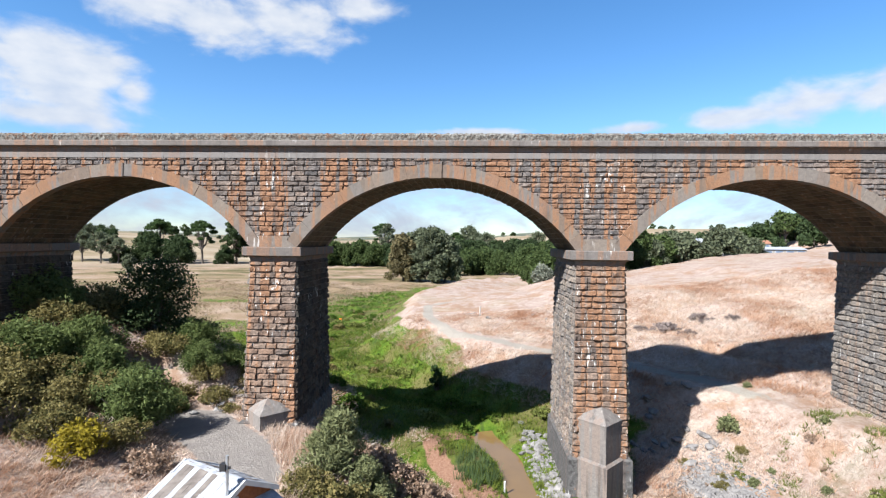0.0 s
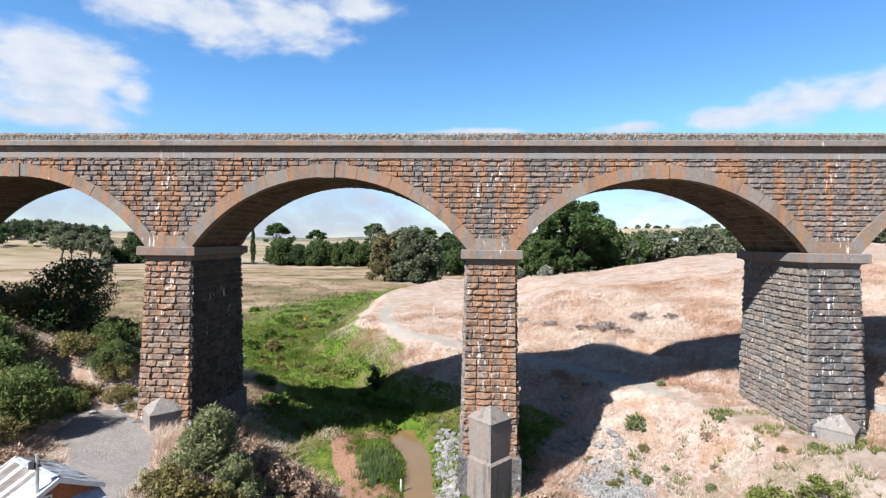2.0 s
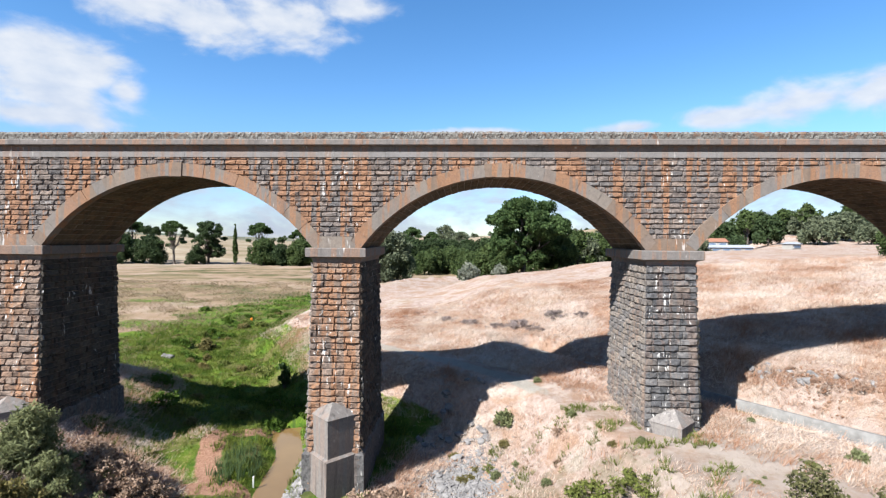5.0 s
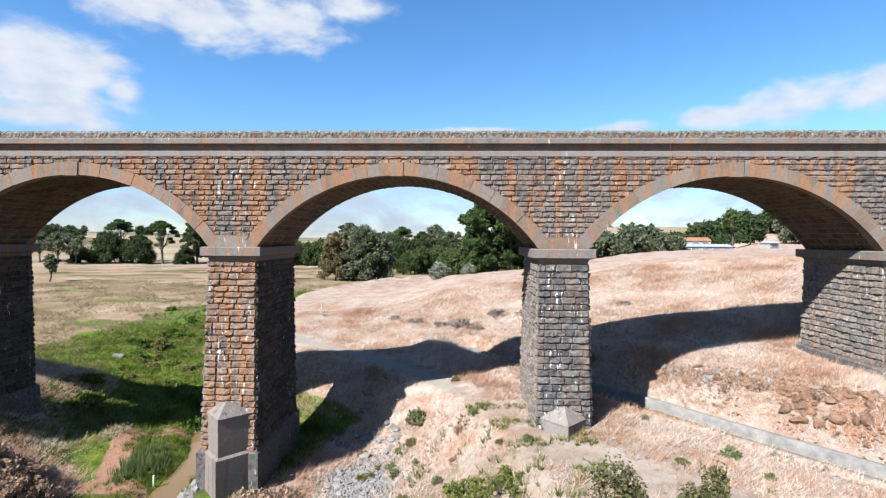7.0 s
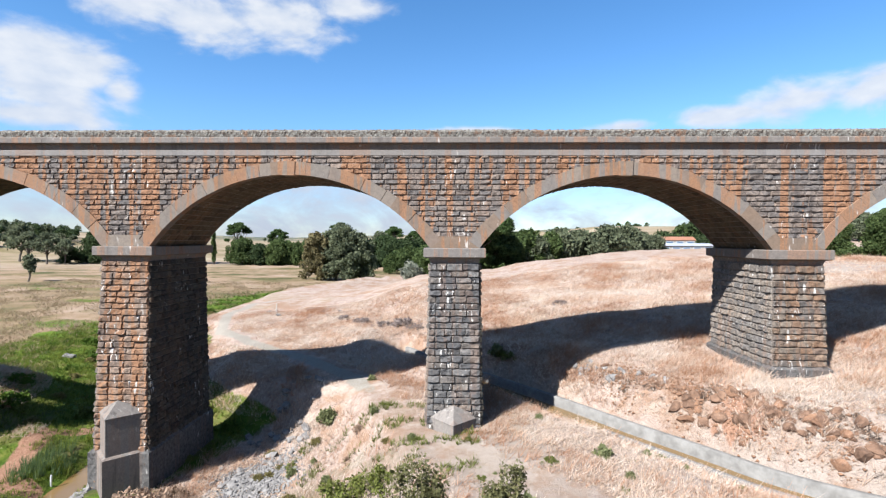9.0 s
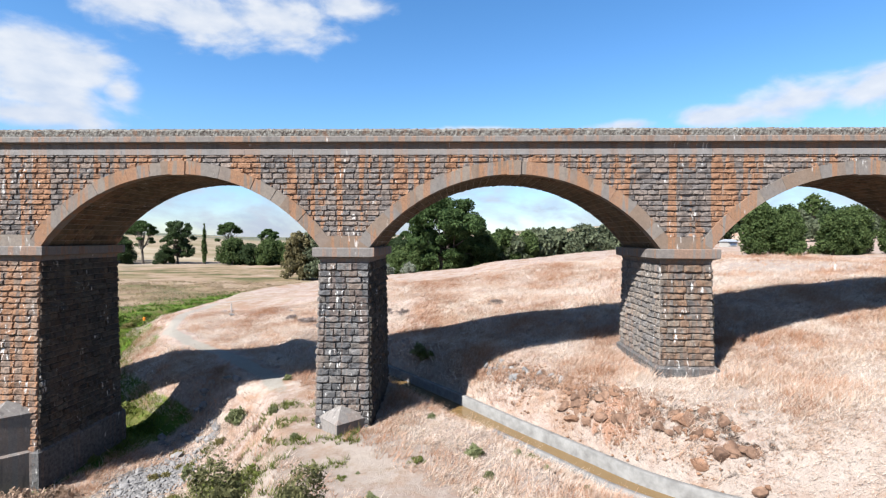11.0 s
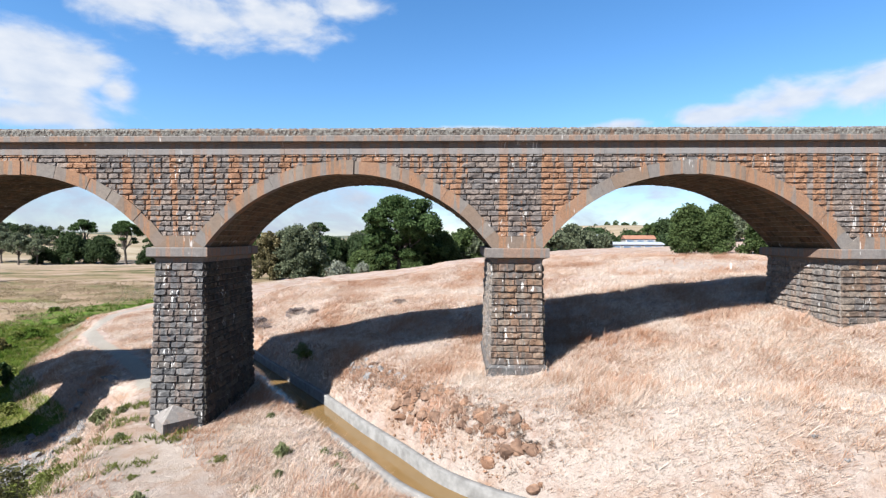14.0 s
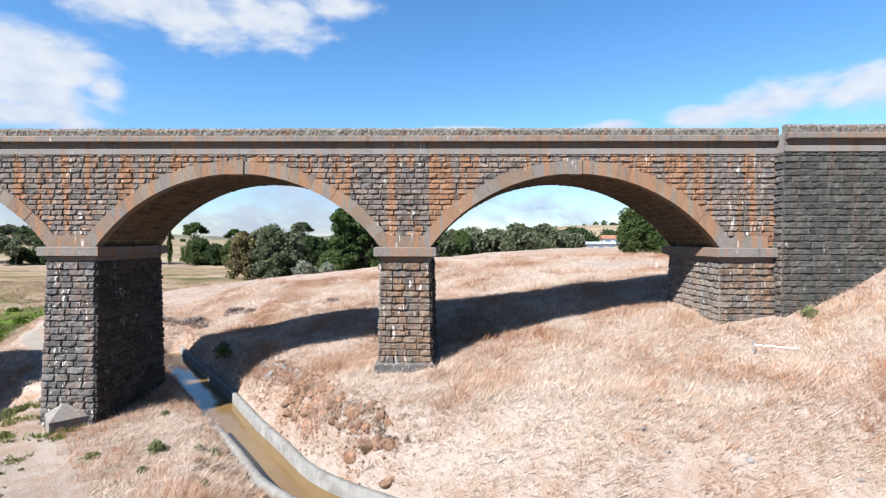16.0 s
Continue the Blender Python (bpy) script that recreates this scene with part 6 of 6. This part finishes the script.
shingle(2800, [(19.0, -1.0, 1.0, 0.9), (20.4, 0.6, 1.0, 0.9), (18.2, 1.2, 1.0, 0.9), (19.4, 3.2, 1.0, 1.3), (8.0, 3.0, 0.5, 3.0), (8.2, -1.2, 0.6, 0.9)], 9)
shingle(500, [(47.6, -0.6, 0.7, 0.9), (49.6, -3.6, 0.7, 0.9), (52.2, -6.6, 0.8, 0.8), (44.6, 3.9, 0.7, 1.2)], 10, rock_warm, "rust-brown rubble of the cut bank")

# ---- the hut with the patched iron roof ----
rust_iron = plain("rusty_iron", (0.050, 0.041, 0.036), (0.125, 0.108, 0.096), 4.0, 0.7, 0.0, 0.4, (0.4, 1, 1))
white_iron = plain("white_iron", (0.16, 0.17, 0.19), (0.30, 0.315, 0.34), 2.5, 0.5, 0.0, 0.2)
brick_red = plain("brick_red", (0.148, 0.050, 0.020), (0.242, 0.094, 0.040), 6.0, 0.9)
dark_glass = plain("dark_glass", (0.015, 0.018, 0.02), (0.03, 0.034, 0.04), 1.0, 0.1, 0.0, 0.0)
steel = plain("galvanised_steel", (0.28, 0.30, 0.32), (0.42, 0.44, 0.46), 5.0, 0.4, 0.7, 0.1)
black_plastic = plain("black_plastic", (0.012, 0.012, 0.013), (0.025, 0.025, 0.026), 8.0, 0.5)
timber_grey = plain("grey_timber", (0.24, 0.22, 0.20), (0.46, 0.44, 0.41), 6.0, 0.9, 0.0, 0.5, (1, 1, 0.2))


def slab_between(a, b, c, d, thick):
    """A thin plate on four corners, its thickness downwards."""
    bm = bmesh.new()
    top = [bm.verts.new(p) for p in (a, b, c, d)]
    low = [bm.verts.new((p[0], p[1], p[2] - thick)) for p in (a, b, c, d)]
    bm.faces.new(top)
    bm.faces.new(low[::-1])
    for i in range(4):
        j = (i + 1) % 4
        bm.faces.new((top[j], top[i], low[i], low[j]))
    return bm


def build_hut():
    """A small gabled hut; x runs along the ridge, y down the slopes."""
    g = ground_at(-7, -16)
    hut = thing("hut", "small brick hut with a patched white and rusty iron roof", "hut", (-9.15, -13.7, g - 0.05), -27)
    ridge, long = 7.78 - g, 3.4
    slope_f, slope_b = -0.55, -0.52          # fall of the front and back slopes
    part("wall", box(bmesh.new(), (0.15, -1.6, 0), (long - 0.2, 1.4, ridge - 1.05)), brick_red, hut)
    q = random.Random(3)
    n = 13
    for side, eave, fall in ((-1, 1.8, slope_f), (1, 1.62, slope_b)):
        for i in range(n):
            x0, x1 = -0.1 + (long + 0.2) * i / n, -0.1 + (long + 0.2) * (i + 1) / n + 0.015
            cuts = [0.0, eave * q.uniform(0.25, 0.5), eave * q.uniform(0.6, 0.85), eave]
            for k in range(3):
                up = 0.012 * ((i + k) % 2)
                a, b = cuts[k], cuts[k + 1] + 0.03
                pts = [(x0, side * a, ridge + fall * a + up), (x1, side * a, ridge + fall * a + up), (x1, side * b, ridge + fall * b + up), (x0, side * b, ridge + fall * b + up)]
                rusty = (side < 0 and i % 3 != 0 and q.random() < 0.9 and i < 8) or q.random() < 0.12
                part("roof_sheet", slab_between(*(pts if side < 0 else pts[::-1]), 0.02), rust_iron if rusty else white_iron, hut)
    part("ridge_cap", slab_between((-0.1, -0.14, ridge - 0.0), (long + 0.1, -0.14, ridge - 0.0), (long + 0.1, 0.14, ridge + 0.0), (-0.1, 0.14, ridge + 0.0), 0.05), white_iron, hut)
    for side, eave, fall in ((-1, 1.8, slope_f), (1, 1.62, slope_b)):
        for x in (-0.14, long + 0.1):
            pts = [(x, 0, ridge + 0.05), (x + 0.06, 0, ridge + 0.05), (x + 0.06, side * eave, ridge + fall * eave + 0.05), (x, side * eave, ridge + fall * eave + 0.05)]
            part("barge_board", slab_between(*(pts if side < 0 else pts[::-1]), 0.2), white_paint, hut, "white barge board")
    # brick gable with a window
    x = long - 0.2
    bm = bmesh.new()
    outline = [(-1.6, 0), (1.4, 0), (1.4, ridge + slope_b * 1.4 - 0.06), (0, ridge - 0.06), (-1.6, ridge + slope_f * 1.6 - 0.06)]
    a, b = [bm.verts.new((x, y, z)) for y, z in outline], [bm.verts.new((x + 0.12, y, z)) for y, z in outline]
    bm.faces.new(a[::-1])
    bm.faces.new(b)
    for i in range(5):
        j = (i + 1) % 5
        bm.faces.new((a[i], a[j], b[j], b[i]))
    part("gable_wall", bm, brick_red, hut, "orange brick gable")
    win = part("window", box(bmesh.new(), (x + 0.10, -1.0, ridge - 1.5), (x + 0.16, -0.15, ridge - 0.55)), white_paint, hut, "white-framed dark window")
    part("pane", box(bmesh.new(), (x + 0.155, -0.93, ridge - 1.42), (x + 0.175, -0.22, ridge - 0.62)), dark_glass, win)
    part("window_hood", slab_between((x + 0.1, 1.5, ridge - 0.95), (x + 0.1, 0.5, ridge - 0.95), (x + 0.75, 0.5, ridge - 1.2), (x + 0.75, 1.5, ridge - 1.2), 0.03), white_iron, hut, "white iron hood over a door")
    return hut


build_hut()


def rod(bm, a, b, rad, sides=8):
    tv, tf = tube([Vector(a), Vector(b)], [rad, rad], sides)
    vs = [bm.verts.new(v) for v in tv]
    for f in tf:
        bm.faces.new([vs[i] for i in f])
    bm.faces.new(vs[:sides][::-1])
    bm.faces.new(vs[sides:])
    return bm


g = ground_at(-6.1, -16.0)
mast = thing("mast", "slim steel mast with a black camera box beside the hut", "mast", (-6.5, -15.71, g))
part("pole", rod(bmesh.new(), (0, 0, -0.2), (0, 0, 8.85 - g), 0.06), steel, mast)
part("camera_box", box(bmesh.new(), (-0.24, -0.12, 8.3 - g), (-0.02, 0.14, 8.56 - g)), black_plastic, mast, "black camera box")
part("bracket", box(bmesh.new(), (-0.04, -0.04, 8.36 - g), (0.12, 0.04, 8.44 - g)), black_plastic, mast)

# posts and small markers
def post(name, label, x, y, tall, rad, material, top=None, group=""):
    z = ground_at(x, y)
    bm = rod(bmesh.new(), (0, 0, -0.3), (0.02, 0.01, tall), rad, 8)
    me = bpy.data.meshes.new(name)
    bmesh.ops.recalc_face_normals(bm, faces=bm.faces)
    bm.to_mesh(me)
    bm.free()
    me.materials.append(material)
    ob = new(name, me)
    ob.matrix_world = pose(x, y, z)
    return tagged(ob, label, "post", group)


for x, y in ((-21.3, -7.6), (-19.9, -6.6), (-23.4, -8.2)):
    post("fence_post", "weathered grey timber fence post", x, y, 0.8, 0.07, timber_grey, group="fence posts by the bank")
post("marker_post", "short white plastic pipe standing by the creek", 4.9, 0.75, 0.75, 0.06, white_paint)
post("sign_post", "thin grey post beside the gravel track", 4.2, 46.0, 1.5, 0.09, timber_grey)
post("stub_post", "short dark post in the pale paddock", 79.3, 22.0, 0.7, 0.12, timber_grey)
orange = plain("orange_plastic", (0.55, 0.14, 0.01), (0.7, 0.2, 0.02), 3.0, 0.5)
for x, y in ((-24.5, 66.0), (-23.2, 67.4)):
    post("marker", "orange marker standing on the green flat", x, y, 0.8, 0.25, orange, group="orange markers")

# bent pipe rail in the bleached grass
rail = thing("pipe_rail", "bent galvanised pipe rail on a short post", "rail", (74.2, -4.2, ground_at(74.2, -4.2)))
far_end = ground_at(76.1, -5.2) - ground_at(74.2, -4.2)
part("rail_post", rod(bmesh.new(), (0, 0, -0.4), (0, 0, 0.85), 0.035), steel, rail)
part("rail", rod(bmesh.new(), (0.0, 0, 0.6), (1.9, -1.0, far_end + 0.4), 0.03), steel, rail)

# ---- buildings on the far rise ----
cream_wall = plain("cream_wall", (0.175, 0.164, 0.148), (0.228, 0.218, 0.201), 0.8, 0.8)
pale_roof = plain("pale_roof", (0.175, 0.187, 0.208), (0.242, 0.255, 0.275), 0.5, 0.5)
red_roof = plain("red_roof", (0.148, 0.067, 0.040), (0.215, 0.107, 0.067), 0.8, 0.8)
window_blue = plain("window_blue", (0.05, 0.08, 0.12), (0.10, 0.14, 0.20), 0.5, 0.15)


def far_house(name, label, x, y, wide, deep, wall, ridge, rz, roof, bays, z=None):
    """A house with a gable roof along its length, a door and windows in each bay."""
    base = ground_at(x, y) if z is None else z
    h = thing(name, label, "house", (x, y, base - 0.3), rz)
    part("wall", box(bmesh.new(), (-wide / 2, 0, -2), (wide / 2, deep, wall)), cream_wall, h)
    bm = bmesh.new()
    a = [bm.verts.new(p) for p in ((-wide / 2 - 0.4, -0.5, wall), (wide / 2 + 0.4, -0.5, wall), (wide / 2 + 0.4, deep / 2, ridge), (-wide / 2 - 0.4, deep / 2, ridge), (-wide / 2 - 0.4, deep + 0.5, wall), (wide / 2 + 0.4, deep + 0.5, wall))]
    for f in ((0, 1, 2, 3), (3, 2, 5, 4), (0, 3, 4), (1, 5, 2), (0, 4, 5, 1)):
        bm.faces.new([a[i] for i in f])
    part("roof", bm, roof, h)
    for i in range(bays):
        cx = -wide / 2 + wide * (i + 0.5) / bays
        w = wide / bays * 0.38
        win = part("window", box(bmesh.new(), (cx - w, -0.08, wall * 0.35), (cx + w, 0.05, wall * 0.85)), white_paint, h)
        part("pane", box(bmesh.new(), (cx - w * 0.9, -0.12, wall * 0.4), (cx + w * 0.9, -0.07, wall * 0.8)), window_blue, win)
    return h


far_house("pavilion", "long low pale pavilion with a glazed front", 115.5, 165, 28, 8, 2.6, 3.6, 0, pale_roof, 7, 12.3)
far_house("house", "white house with a pale roof among trees", 113, 214, 17, 9, 3.0, 5.0, 4, pale_roof, 4, 14.3)
far_house("house", "house with a rust-red roof among trees", 139, 217, 14, 9, 2.8, 4.6, -6, red_roof, 3, 14.2)
far_house("shed", "small pale shed at the wood's edge", 136, 150, 4, 4, 2.2, 3.0, 20, pale_roof, 1)
far_house("house", "low pale house on the far slope", 168, 250, 16, 9, 3.0, 5.0, 8, pale_roof, 4)
